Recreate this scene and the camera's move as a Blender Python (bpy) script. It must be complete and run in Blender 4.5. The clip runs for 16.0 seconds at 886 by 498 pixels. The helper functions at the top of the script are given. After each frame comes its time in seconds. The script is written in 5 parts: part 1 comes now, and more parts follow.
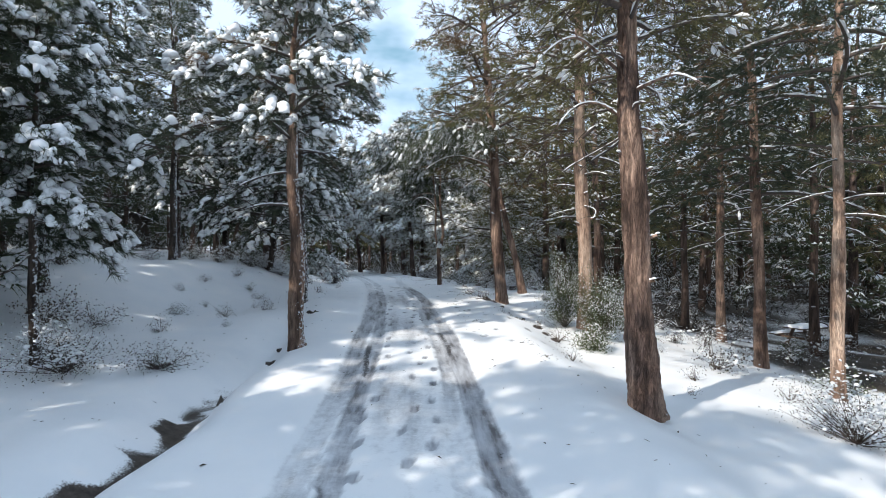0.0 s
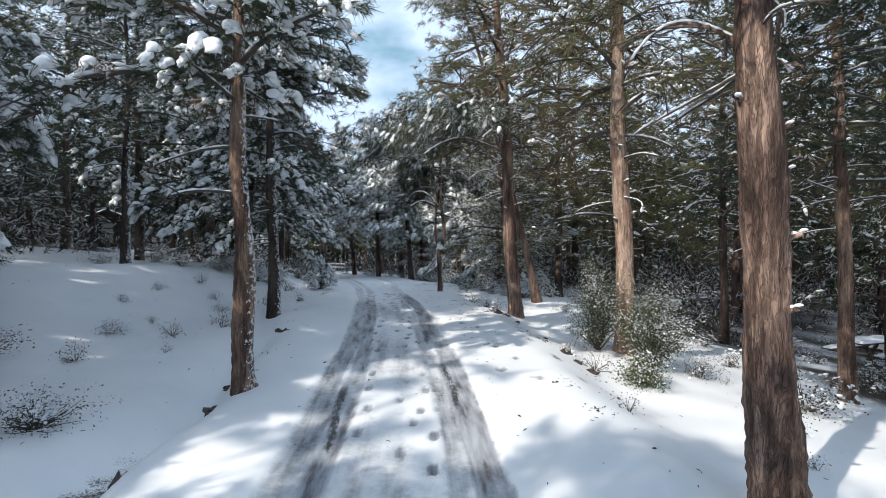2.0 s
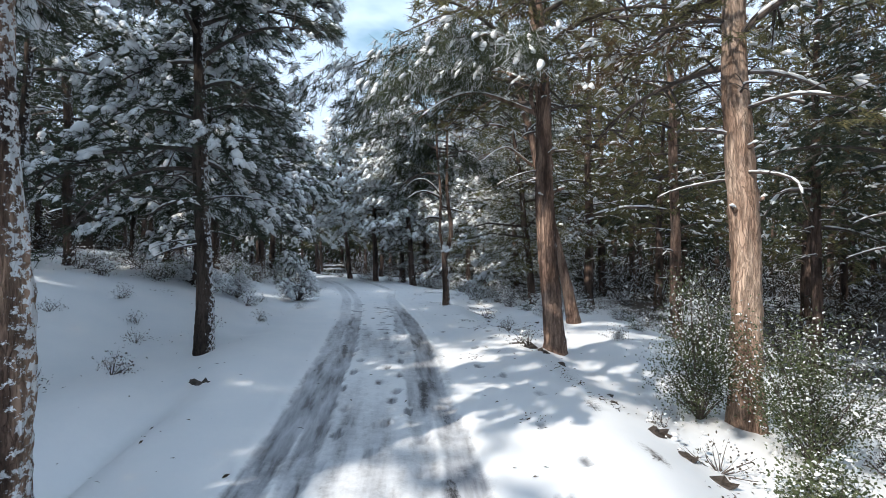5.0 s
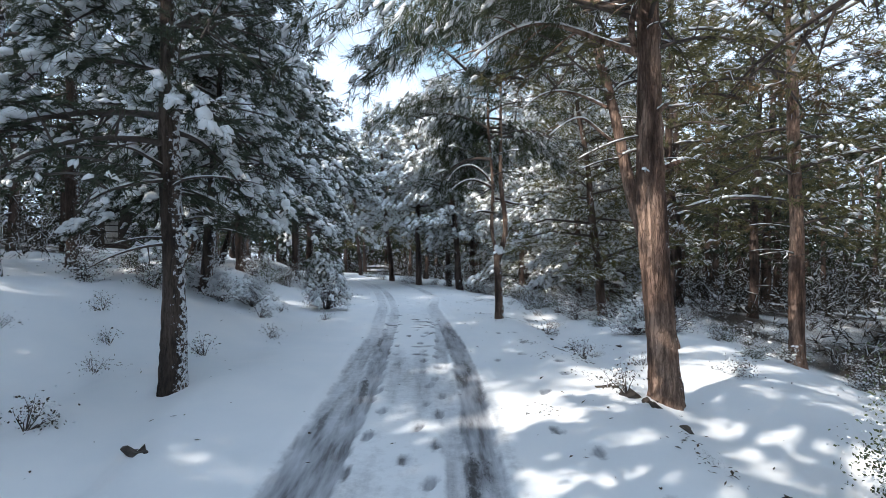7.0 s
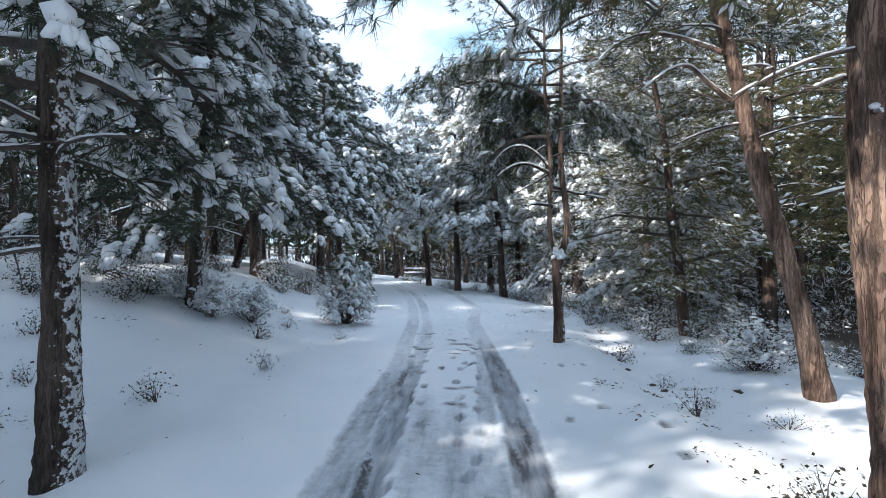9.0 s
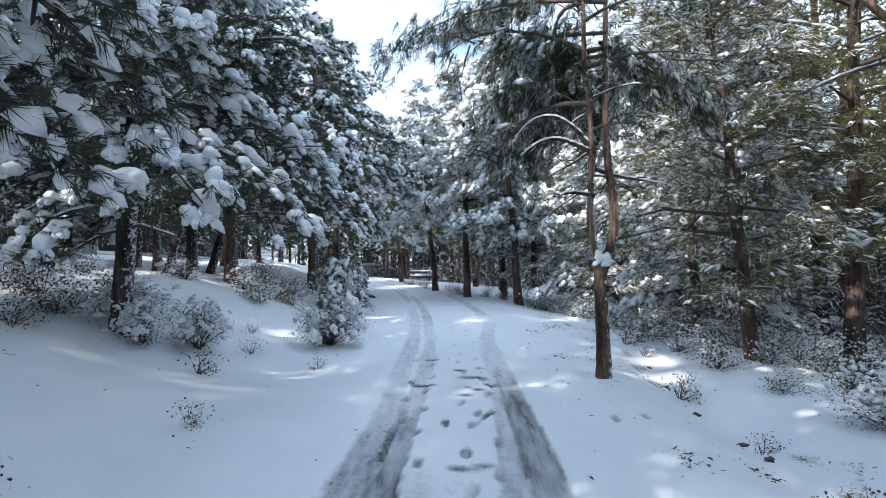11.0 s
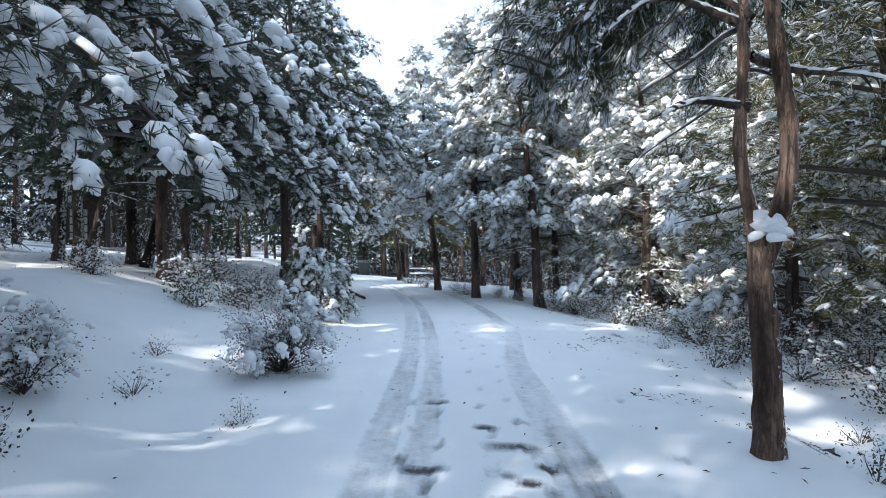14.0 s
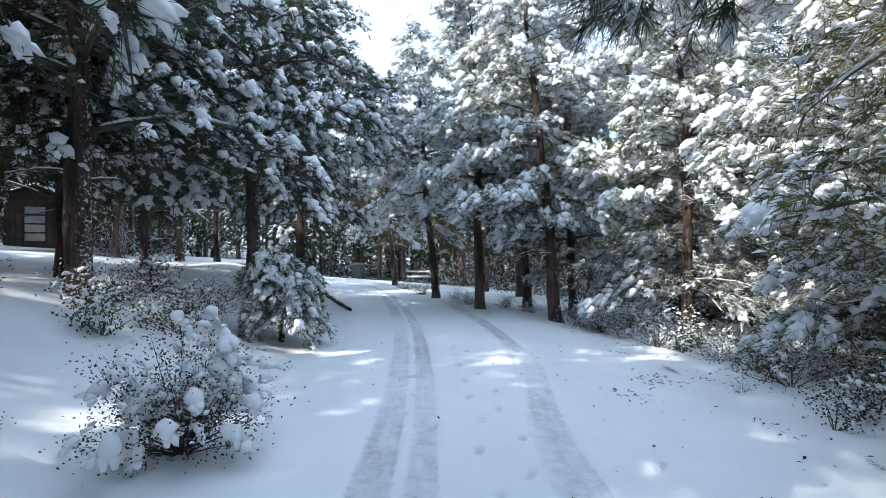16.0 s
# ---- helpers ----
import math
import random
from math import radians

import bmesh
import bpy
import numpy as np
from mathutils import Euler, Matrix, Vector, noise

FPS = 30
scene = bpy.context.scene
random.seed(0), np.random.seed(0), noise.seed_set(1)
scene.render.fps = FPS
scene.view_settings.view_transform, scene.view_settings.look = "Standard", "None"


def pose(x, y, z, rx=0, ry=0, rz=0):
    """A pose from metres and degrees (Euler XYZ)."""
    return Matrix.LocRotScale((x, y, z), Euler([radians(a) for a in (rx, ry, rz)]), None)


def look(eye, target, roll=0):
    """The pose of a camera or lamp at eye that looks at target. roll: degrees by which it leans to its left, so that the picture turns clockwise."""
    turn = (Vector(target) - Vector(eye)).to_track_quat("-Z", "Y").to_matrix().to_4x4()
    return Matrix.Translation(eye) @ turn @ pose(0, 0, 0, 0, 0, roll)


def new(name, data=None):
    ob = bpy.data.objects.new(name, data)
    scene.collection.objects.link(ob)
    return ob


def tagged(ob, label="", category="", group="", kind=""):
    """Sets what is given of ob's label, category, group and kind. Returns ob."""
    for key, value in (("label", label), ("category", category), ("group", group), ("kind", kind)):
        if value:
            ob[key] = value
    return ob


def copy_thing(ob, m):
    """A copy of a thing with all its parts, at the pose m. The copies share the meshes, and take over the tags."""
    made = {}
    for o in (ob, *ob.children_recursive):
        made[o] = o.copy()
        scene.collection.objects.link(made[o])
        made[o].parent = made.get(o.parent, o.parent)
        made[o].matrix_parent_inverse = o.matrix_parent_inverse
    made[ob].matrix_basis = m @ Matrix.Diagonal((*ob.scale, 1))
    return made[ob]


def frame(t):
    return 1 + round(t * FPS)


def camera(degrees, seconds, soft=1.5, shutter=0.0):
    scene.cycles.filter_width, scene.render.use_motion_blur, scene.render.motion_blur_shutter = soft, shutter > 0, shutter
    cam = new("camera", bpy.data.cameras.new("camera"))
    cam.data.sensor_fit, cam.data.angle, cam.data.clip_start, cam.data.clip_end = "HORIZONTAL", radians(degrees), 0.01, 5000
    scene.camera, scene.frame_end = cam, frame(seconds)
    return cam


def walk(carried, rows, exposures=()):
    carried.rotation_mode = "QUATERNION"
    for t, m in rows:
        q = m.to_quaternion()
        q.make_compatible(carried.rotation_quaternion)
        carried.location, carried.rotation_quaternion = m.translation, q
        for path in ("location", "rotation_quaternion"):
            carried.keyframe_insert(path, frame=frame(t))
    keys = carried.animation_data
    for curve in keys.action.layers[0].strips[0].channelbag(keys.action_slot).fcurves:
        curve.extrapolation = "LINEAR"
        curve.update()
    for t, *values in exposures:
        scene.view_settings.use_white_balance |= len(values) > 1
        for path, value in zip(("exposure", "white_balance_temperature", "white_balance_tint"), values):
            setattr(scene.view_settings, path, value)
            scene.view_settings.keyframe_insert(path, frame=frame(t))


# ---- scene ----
cam = camera(81.3, 16.0, soft=0.75)
METRES, EYE, TILT, LEAN, TURN = 19.0, 2.05, 0.0, 0.0, 0.0
ROWS = [
    (0.0, 0.0, 0.0, 0.0, 0.0, 0.0, -0.0),
    (0.5, -0.0005, 0.0311, 0.0008, 0.0, -0.0, -0.04),
    (1.0, -0.0015, 0.0662, 0.0008, -0.01, 0.01, -0.01),
    (1.5, -0.0026, 0.0992, 0.0019, -0.03, -0.02, -0.01),
    (2.0, -0.0025, 0.1352, 0.0031, -0.03, -0.04, -0.01),
    (2.5, -0.0026, 0.1676, 0.0041, -0.02, -0.04, -0.03),
    (3.0, -0.003, 0.2019, 0.0052, 0.0, -0.04, -0.02),
    (5.5, -0.0038, 0.3642, 0.0081, 1.19, -0.14, -0.12),
    (6.0, -0.0054, 0.3973, 0.0081, 2.71, -0.12, -0.13),
    (6.5, -0.0079, 0.4284, 0.0083, 4.23, -0.12, -0.16),
    (7.0, -0.0108, 0.4623, 0.0086, 5.87, -0.11, -0.18),
    (7.5, -0.014, 0.4933, 0.0093, 7.27, -0.11, -0.21),
    (8.0, -0.0177, 0.5275, 0.01, 8.47, -0.08, -0.2),
    (8.5, -0.0217, 0.5579, 0.0105, 9.41, -0.08, -0.24),
    (9.0, -0.0265, 0.5907, 0.0108, 10.38, -0.05, -0.21),
    (11.5, -0.05, 0.7344, 0.0138, 11.38, 0.03, -0.06),
    (12.0, -0.0553, 0.7619, 0.0147, 11.39, 0.04, -0.06),
    (12.5, -0.061, 0.7869, 0.015, 11.39, 0.06, -0.06),
    (13.0, -0.0681, 0.8145, 0.0106, 11.44, 0.07, -0.05),
    (13.5, -0.0762, 0.8412, 0.0026, 11.43, 0.0, -0.07),
    (14.0, -0.0839, 0.8711, -0.0013, 11.45, 0.01, -0.09),
    (14.5, -0.0907, 0.8994, -0.0004, 11.39, 0.01, -0.1),
    (15.0, -0.0961, 0.9299, 0.0013, 11.42, 0.0, -0.11),
    (15.5, -0.1012, 0.958, 0.0025, 11.41, 0.01, -0.12),
    (16.0, -0.1065, 0.9884, 0.0029, 11.39, 0.06, -0.13),
]
walk(cam, [(t, pose(0, 0, EYE, TILT, LEAN, TURN) @ pose(METRES * x, METRES * y, METRES * z, 90 + pitch, roll, yaw)) for t, x, y, z, yaw, pitch, roll in ROWS], exposures=[(0.0, 0.22, 6250, 10), (3.0, 0.06, 6200, 10), (6.0, 0.38, 6150, 10), (9.0, 0.6, 6000, 10), (12.0, 0.82, 5900, 10), (16.0, 0.76, 5900, 10)])

# ---- light and sky ----
SUN_AZ, SUN_EL = math.atan2(-0.69, -0.72), radians(36)
to_sun = Vector((math.cos(SUN_EL) * math.cos(SUN_AZ), math.cos(SUN_EL) * math.sin(SUN_AZ), math.sin(SUN_EL)))
sun_data = bpy.data.lights.new("sun", "SUN")
sun_data.energy, sun_data.angle, sun_data.color = 4.6, radians(0.6), (1.0, 0.9, 0.77)
sun = new("sun", sun_data)
sun.matrix_world = look((0, 0, 60), Vector((0, 0, 60)) - to_sun)

world = bpy.data.worlds.new("winter_sky")
scene.world = world
world.use_nodes = True
wt = world.node_tree
wn, wl = wt.nodes, wt.links
sky = wn.new("ShaderNodeTexSky")
sky.sky_type, sky.sun_disc = "NISHITA", False
sky.sun_elevation, sky.sun_rotation = SUN_EL, math.pi / 2 - SUN_AZ
coord = wn.new("ShaderNodeTexCoord")
stretch = wn.new("ShaderNodeMapping")
stretch.inputs["Scale"].default_value = (1.0, 1.0, 2.2)
stretch.inputs["Location"].default_value = (0.35, 0.1, 0.0)
cloud = wn.new("ShaderNodeTexNoise")
cloud.inputs["Scale"].default_value, cloud.inputs["Detail"].default_value = 2.6, 5
cover = wn.new("ShaderNodeValToRGB")
cover.color_ramp.elements[0].position, cover.color_ramp.elements[1].position = 0.35, 0.47
mixed = wn.new("ShaderNodeMixRGB")
mixed.inputs[2].default_value = (8.6, 10.4, 12.8, 1)
wl.new(coord.outputs["Generated"], stretch.inputs["Vector"])
wl.new(stretch.outputs["Vector"], cloud.inputs["Vector"])
wl.new(cloud.outputs["Fac"], cover.inputs["Fac"])
wl.new(cover.outputs["Color"], mixed.inputs[0])
haze = wn.new("ShaderNodeMixRGB")
haze.inputs[0].default_value = 0.55
haze.inputs[2].default_value = (4.6, 8.0, 9.8, 1)
wl.new(sky.outputs["Color"], haze.inputs[1])
wl.new(haze.outputs["Color"], mixed.inputs[1])
wl.new(mixed.outputs["Color"], wn["Background"].inputs["Color"])
wn["Background"].inputs["Strength"].default_value = 0.09

# ---- materials ----


def material(name, rough=0.8):
    m = bpy.data.materials.new(name)
    m.use_nodes = True
    b = m.node_tree.nodes["Principled BSDF"]
    b.inputs["Roughness"].default_value = rough
    return m, m.node_tree.nodes, m.node_tree.links, b


def ramp_node(n, stops):
    r = n.new("ShaderNodeValToRGB")
    while len(r.color_ramp.elements) < len(stops):
        r.color_ramp.elements.new(0.5)
    for e, (at, col) in zip(r.color_ramp.elements, stops):
        e.position = at
        e.color = (*col, 1) if len(col) == 3 else col
    return r


def noise_node(n, l, vec, scale, detail=4, rough=0.55):
    t = n.new("ShaderNodeTexNoise")
    t.inputs["Scale"].default_value, t.inputs["Detail"].default_value = scale, detail
    t.inputs["Roughness"].default_value = rough
    l.new(vec, t.inputs["Vector"])
    return t


def bump_node(n, l, height, strength, distance, b, below=None):
    k = n.new("ShaderNodeBump")
    k.inputs["Strength"].default_value, k.inputs["Distance"].default_value = strength, distance
    l.new(height, k.inputs["Height"])
    if below:
        l.new(below.outputs["Normal"], k.inputs["Normal"])
    l.new(k.outputs["Normal"], b.inputs["Normal"])
    return k


def grey(v):
    return (v, v, v)


def snow_material(name, tint=(0.86, 0.88, 0.9)):
    m, n, l, b = material(name, 0.62)
    pos = n.new("ShaderNodeNewGeometry").outputs["Position"]
    big, fine = noise_node(n, l, pos, 1.1, 4), noise_node(n, l, pos, 55, 5, 0.7)
    r = ramp_node(n, [(0.3, tuple(c * 0.95 for c in tint)), (0.7, tint)])
    l.new(big.outputs["Fac"], r.inputs["Fac"])
    l.new(r.outputs["Color"], b.inputs["Base Color"])
    bump_node(n, l, fine.outputs["Fac"], 0.35, 0.012, b)
    b.inputs["Specular IOR Level"].default_value = 0.25
    return m


def ground_material():
    """Snow; where the attribute slush rises it turns to wet grey slush, where the earth mask rises to wet earth, which
    also paints the shade on the woods' floor.
    """
    m, n, l, b = material("ground_snow", 0.62)
    pos = n.new("ShaderNodeNewGeometry").outputs["Position"]
    slush = n.new("ShaderNodeAttribute")
    slush.attribute_name = "slush"
    soil_shade = n.new("ShaderNodeAttribute")
    soil_shade.attribute_name = "soil_shade"
    big, fine, grit = noise_node(n, l, pos, 0.9, 5), noise_node(n, l, pos, 45, 5, 0.7), noise_node(n, l, pos, 9, 6, 0.75)
    clean = ramp_node(n, [(0.3, (0.80, 0.83, 0.86)), (0.7, (0.88, 0.89, 0.90))])
    l.new(big.outputs["Fac"], clean.inputs["Fac"])
    wet = ramp_node(n, [(0.35, (0.12, 0.118, 0.125)), (0.45, (0.28, 0.29, 0.315)), (0.66, (0.5, 0.52, 0.555))])
    across = n.new("ShaderNodeAttribute")
    across.attribute_name = "across"
    apart = n.new("ShaderNodeSeparateXYZ")
    l.new(pos, apart.inputs[0])
    slow = n.new("ShaderNodeMath")
    slow.operation = "MULTIPLY"
    l.new(apart.outputs["Y"], slow.inputs[0])
    slow.inputs[1].default_value = 0.14
    along = n.new("ShaderNodeCombineXYZ")
    l.new(across.outputs["Fac"], along.inputs[0])
    l.new(slow.outputs[0], along.inputs[1])
    flecked = noise_node(n, l, along.outputs[0], 9, 5, 0.55)
    l.new(flecked.outputs["Fac"], wet.inputs["Fac"])
    earth = ramp_node(n, [(0.35, (0.035, 0.028, 0.024)), (0.7, (0.10, 0.085, 0.07))])
    l.new(grit.outputs["Fac"], earth.inputs["Fac"])
    # ragged edges of the slush
    ragged = n.new("ShaderNodeMath")
    ragged.operation = "MULTIPLY_ADD"
    l.new(grit.outputs["Fac"], ragged.inputs[0])
    ragged.inputs[1].default_value = 0.6
    add = n.new("ShaderNodeMath")
    add.operation = "SUBTRACT"
    l.new(slush.outputs["Fac"], add.inputs[0])
    add.inputs[1].default_value = 0.29
    l.new(add.outputs[0], ragged.inputs[2])
    edge = ramp_node(n, [(0.16, grey(0.0)), (0.62, grey(1.0))])
    l.new(ragged.outputs[0], edge.inputs["Fac"])
    m1 = n.new("ShaderNodeMixRGB")
    l.new(edge.outputs["Color"], m1.inputs[0])
    l.new(clean.outputs["Color"], m1.inputs[1])
    l.new(wet.outputs["Color"], m1.inputs[2])
    rag2 = n.new("ShaderNodeMath")
    rag2.operation = "MULTIPLY_ADD"
    l.new(fine.outputs["Fac"], rag2.inputs[0])
    rag2.inputs[1].default_value = 0.8
    add2 = n.new("ShaderNodeMath")
    add2.operation = "SUBTRACT"
    l.new(soil_shade.outputs["Fac"], add2.inputs[0])
    add2.inputs[1].default_value = 0.4
    l.new(add2.outputs[0], rag2.inputs[2])
    e2 = ramp_node(n, [(0.35, grey(0.0)), (0.55, grey(1.0))])
    l.new(rag2.outputs[0], e2.inputs["Fac"])
    bare = n.new("ShaderNodeAttribute")
    bare.attribute_name = "bare"
    rag3 = n.new("ShaderNodeMath")
    rag3.operation = "MULTIPLY_ADD"
    brisk = n.new("ShaderNodeMath")
    brisk.operation = "MULTIPLY"
    l.new(apart.outputs["Y"], brisk.inputs[0])
    brisk.inputs[1].default_value = 0.4
    lengthwise = n.new("ShaderNodeCombineXYZ")
    l.new(across.outputs["Fac"], lengthwise.inputs[0])
    l.new(brisk.outputs[0], lengthwise.inputs[1])
    crumbs = noise_node(n, l, lengthwise.outputs[0], 24, 5, 0.75)
    l.new(crumbs.outputs["Fac"], rag3.inputs[0])
    rag3.inputs[1].default_value = 1.5
    add3 = n.new("ShaderNodeMath")
    add3.operation = "SUBTRACT"
    l.new(bare.outputs["Fac"], add3.inputs[0])
    add3.inputs[1].default_value = 1.22
    l.new(add3.outputs[0], rag3.inputs[2])
    e3 = ramp_node(n, [(0.2, grey(0.0)), (0.5, grey(1.0))])
    l.new(rag3.outputs[0], e3.inputs["Fac"])
    m3 = n.new("ShaderNodeMixRGB")
    l.new(e3.outputs["Color"], m3.inputs[0])
    l.new(m1.outputs["Color"], m3.inputs[1])
    m3.inputs[2].default_value = (0.05, 0.048, 0.05, 1)
    m2 = n.new("ShaderNodeMixRGB")
    l.new(e2.outputs["Color"], m2.inputs[0])
    l.new(m3.outputs["Color"], m2.inputs[1])
    l.new(earth.outputs["Color"], m2.inputs[2])
    l.new(m2.outputs["Color"], b.inputs["Base Color"])
    gloss = ramp_node(n, [(0.0, grey(0.62)), (1.0, grey(0.38))])
    l.new(edge.outputs["Color"], gloss.inputs["Fac"])
    l.new(gloss.outputs["Color"], b.inputs["Roughness"])
    k = bump_node(n, l, big.outputs["Fac"], 0.12, 0.12, b)
    bump_node(n, l, fine.outputs["Fac"], 0.03, 0.005, b, k)
    b.inputs["Specular IOR Level"].default_value = 0.25
    return m


def bark_material(name, dark, mid, pale, plaster=0.5):
    """Furrowed pine bark with patches of wind-blown snow on the side that faced the storm."""
    m, n, l, b = material(name, 0.85)
    pos = n.new("ShaderNodeNewGeometry")
    long = n.new("ShaderNodeMapping")
    long.inputs["Scale"].default_value = (1, 1, 0.22)
    l.new(pos.outputs["Position"], long.inputs["Vector"])
    plates = n.new("ShaderNodeTexVoronoi")
    plates.feature = "DISTANCE_TO_EDGE"
    plates.inputs["Scale"].default_value = 14
    warp = noise_node(n, l, long.outputs["Vector"], 9, 4)
    shift = n.new("ShaderNodeVectorMath")
    shift.operation = "MULTIPLY_ADD"
    l.new(warp.outputs["Color"], shift.inputs[0])
    shift.inputs[1].default_value = (0.34, 0.34, 0.34)
    l.new(long.outputs["Vector"], shift.inputs[2])
    l.new(shift.outputs[0], plates.inputs["Vector"])
    grain = noise_node(n, l, long.outputs["Vector"], 42, 6, 0.7)
    broad = noise_node(n, l, long.outputs["Vector"], 4.2, 5)
    crack = ramp_node(n, [(0.015, grey(0.0)), (0.13, grey(1.0))])
    l.new(plates.outputs["Distance"], crack.inputs["Fac"])
    tone = ramp_node(n, [(0.42, dark), (0.54, mid), (0.69, pale)])
    addn = n.new("ShaderNodeMath")
    addn.operation = "MULTIPLY_ADD"
    l.new(broad.outputs["Fac"], addn.inputs[0])
    addn.inputs[1].default_value = 0.95
    half = n.new("ShaderNodeMath")
    half.operation = "MULTIPLY"
    l.new(grain.outputs["Fac"], half.inputs[0])
    half.inputs[1].default_value = 0.25
    l.new(half.outputs[0], addn.inputs[2])
    l.new(addn.outputs[0], tone.inputs["Fac"])
    mul = n.new("ShaderNodeMixRGB")
    mul.blend_type = "MIX"
    soften = ramp_node(n, [(0.0, grey(0.68)), (1.0, grey(1.0))])
    l.new(crack.outputs["Color"], soften.inputs["Fac"])
    fibre = n.new("ShaderNodeMapping")
    fibre.inputs["Scale"].default_value = (1, 1, 0.09)
    l.new(pos.outputs["Position"], fibre.inputs["Vector"])
    strands = noise_node(n, l, fibre.outputs["Vector"], 22, 7, 0.65)
    furrow = ramp_node(n, [(0.36, grey(0.45)), (0.5, grey(1.0))])
    l.new(strands.outputs["Fac"], furrow.inputs["Fac"])
    both = n.new("ShaderNodeMixRGB")
    both.blend_type = "MULTIPLY"
    both.inputs[0].default_value = 1.0
    l.new(soften.outputs["Color"], both.inputs[1])
    l.new(furrow.outputs["Color"], both.inputs[2])
    l.new(both.outputs["Color"], mul.inputs[0])
    mul.inputs[1].default_value = (*[c * 0.45 for c in dark], 1)
    l.new(tone.outputs["Color"], mul.inputs[2])
    # snow plaster
    side = n.new("ShaderNodeVectorMath")
    side.operation = "DOT_PRODUCT"
    l.new(pos.outputs["Normal"], side.inputs[0])
    side.inputs[1].default_value = (0.85, 0.15, 0.45)
    flecks = noise_node(n, l, pos.outputs["Position"], 19, 6, 0.7)
    sm = n.new("ShaderNodeMath")
    sm.operation = "MULTIPLY_ADD"
    l.new(side.outputs["Value"], sm.inputs[0])
    sm.inputs[1].default_value = 0.24
    l.new(flecks.outputs["Fac"], sm.inputs[2])
    lim = 0.82 - 0.18 * plaster
    white = ramp_node(n, [(lim, grey(0.0)), (lim + 0.035, grey(1.0))])
    l.new(sm.outputs[0], white.inputs["Fac"])
    fin = n.new("ShaderNodeMixRGB")
    l.new(white.outputs["Color"], fin.inputs[0])
    l.new(mul.outputs["Color"], fin.inputs[1])
    fin.inputs[2].default_value = (0.82, 0.84, 0.87, 1)
    l.new(fin.outputs["Color"], b.inputs["Base Color"])
    k = bump_node(n, l, both.outputs["Color"], 1.0, 0.03, b)
    bump_node(n, l, grain.outputs["Fac"], 0.5, 0.01, b, k)
    b.inputs["Specular IOR Level"].default_value = 0.2
    return m


def leaf_material(name, a, c, rough=0.6, coated=0.0):
    """Needles or leaves: every blade takes its own tone between a and c; a share of them is coated with snow."""
    m, n, l, b = material(name, rough)
    g = n.new("ShaderNodeNewGeometry")
    r = ramp_node(n, [(0.0, a), (1.0, c)])
    l.new(g.outputs["Random Per Island"], r.inputs["Fac"])
    patch = noise_node(n, l, g.outputs["Position"], 0.8, 2)
    hsv = n.new("ShaderNodeHueSaturation")
    val = ramp_node(n, [(0.3, grey(0.65)), (0.7, grey(1.3))])
    l.new(patch.outputs["Fac"], val.inputs["Fac"])
    l.new(val.outputs["Color"], hsv.inputs["Value"])
    l.new(r.outputs["Color"], hsv.inputs["Color"])
    tone = hsv.outputs["Color"]
    if coated:
        # more of the blades are white where the snow has caught
        drift = noise_node(n, l, g.outputs["Position"], 2.3, 3)
        gain = n.new("ShaderNodeMath")
        gain.operation = "MULTIPLY_ADD"
        l.new(drift.outputs["Fac"], gain.inputs[0])
        gain.inputs[1].default_value = 1.6
        l.new(g.outputs["Random Per Island"], gain.inputs[2])
        cut = 1.8 - 1.0 * coated
        white = ramp_node(n, [(0.0, grey(0.0)), (1.0, grey(1.0))])
        rng_map = n.new("ShaderNodeMapRange")
        rng_map.inputs["From Min"].default_value, rng_map.inputs["From Max"].default_value = cut - 0.03, cut + 0.03
        l.new(gain.outputs[0], rng_map.inputs["Value"])
        l.new(rng_map.outputs["Result"], white.inputs["Fac"])
        mx = n.new("ShaderNodeMixRGB")
        l.new(white.outputs["Color"], mx.inputs[0])
        l.new(tone, mx.inputs[1])
        mx.inputs[2].default_value = (0.80, 0.83, 0.87, 1)
        tone = mx.outputs["Color"]
    l.new(tone, b.inputs["Base Color"])
    b.inputs["Specular IOR Level"].default_value = 0.3
    thin = n.new("ShaderNodeBsdfTranslucent")
    l.new(tone, thin.inputs["Color"])
    both = n.new("ShaderNodeMixShader")
    both.inputs[0].default_value = 0.4
    l.new(b.outputs[0], both.inputs[1])
    l.new(thin.outputs[0], both.inputs[2])
    l.new(both.outputs[0], n["Material Output"].inputs["Surface"])
    return m


def plain_material(name, a, c, scale, rough=0.7, relief=0.3):
    m, n, l, b = material(name, rough)
    pos = n.new("ShaderNodeNewGeometry").outputs["Position"]
    t = noise_node(n, l, pos, scale, 6, 0.65)
    r = ramp_node(n, [(0.3, a), (0.7, c)])
    l.new(t.outputs["Fac"], r.inputs["Fac"])
    l.new(r.outputs["Color"], b.inputs["Base Color"])
    bump_node(n, l, t.outputs["Fac"], relief, 0.01, b)
    return m


SNOW = snow_material("snow")
GROUND = ground_material()
BARK_RED = bark_material("bark_red", (0.06, 0.04, 0.032), (0.16, 0.104, 0.082), (0.40, 0.275, 0.21), 0.3)
# two tones of one bark: shade darkens the first, sunlight warms the second
BARK_SHADED = bark_material("bark_shaded", (0.02, 0.016, 0.014), (0.05, 0.038, 0.032), (0.13, 0.098, 0.08), 0.8)
BARK_SUNLIT = bark_material("bark_sunlit", (0.05, 0.033, 0.026), (0.14, 0.09, 0.068), (0.36, 0.245, 0.18), 0.75)
BARK_PALE = bark_material("bark_pale", (0.13, 0.085, 0.065), (0.32, 0.215, 0.16), (0.55, 0.41, 0.32), 0.1)
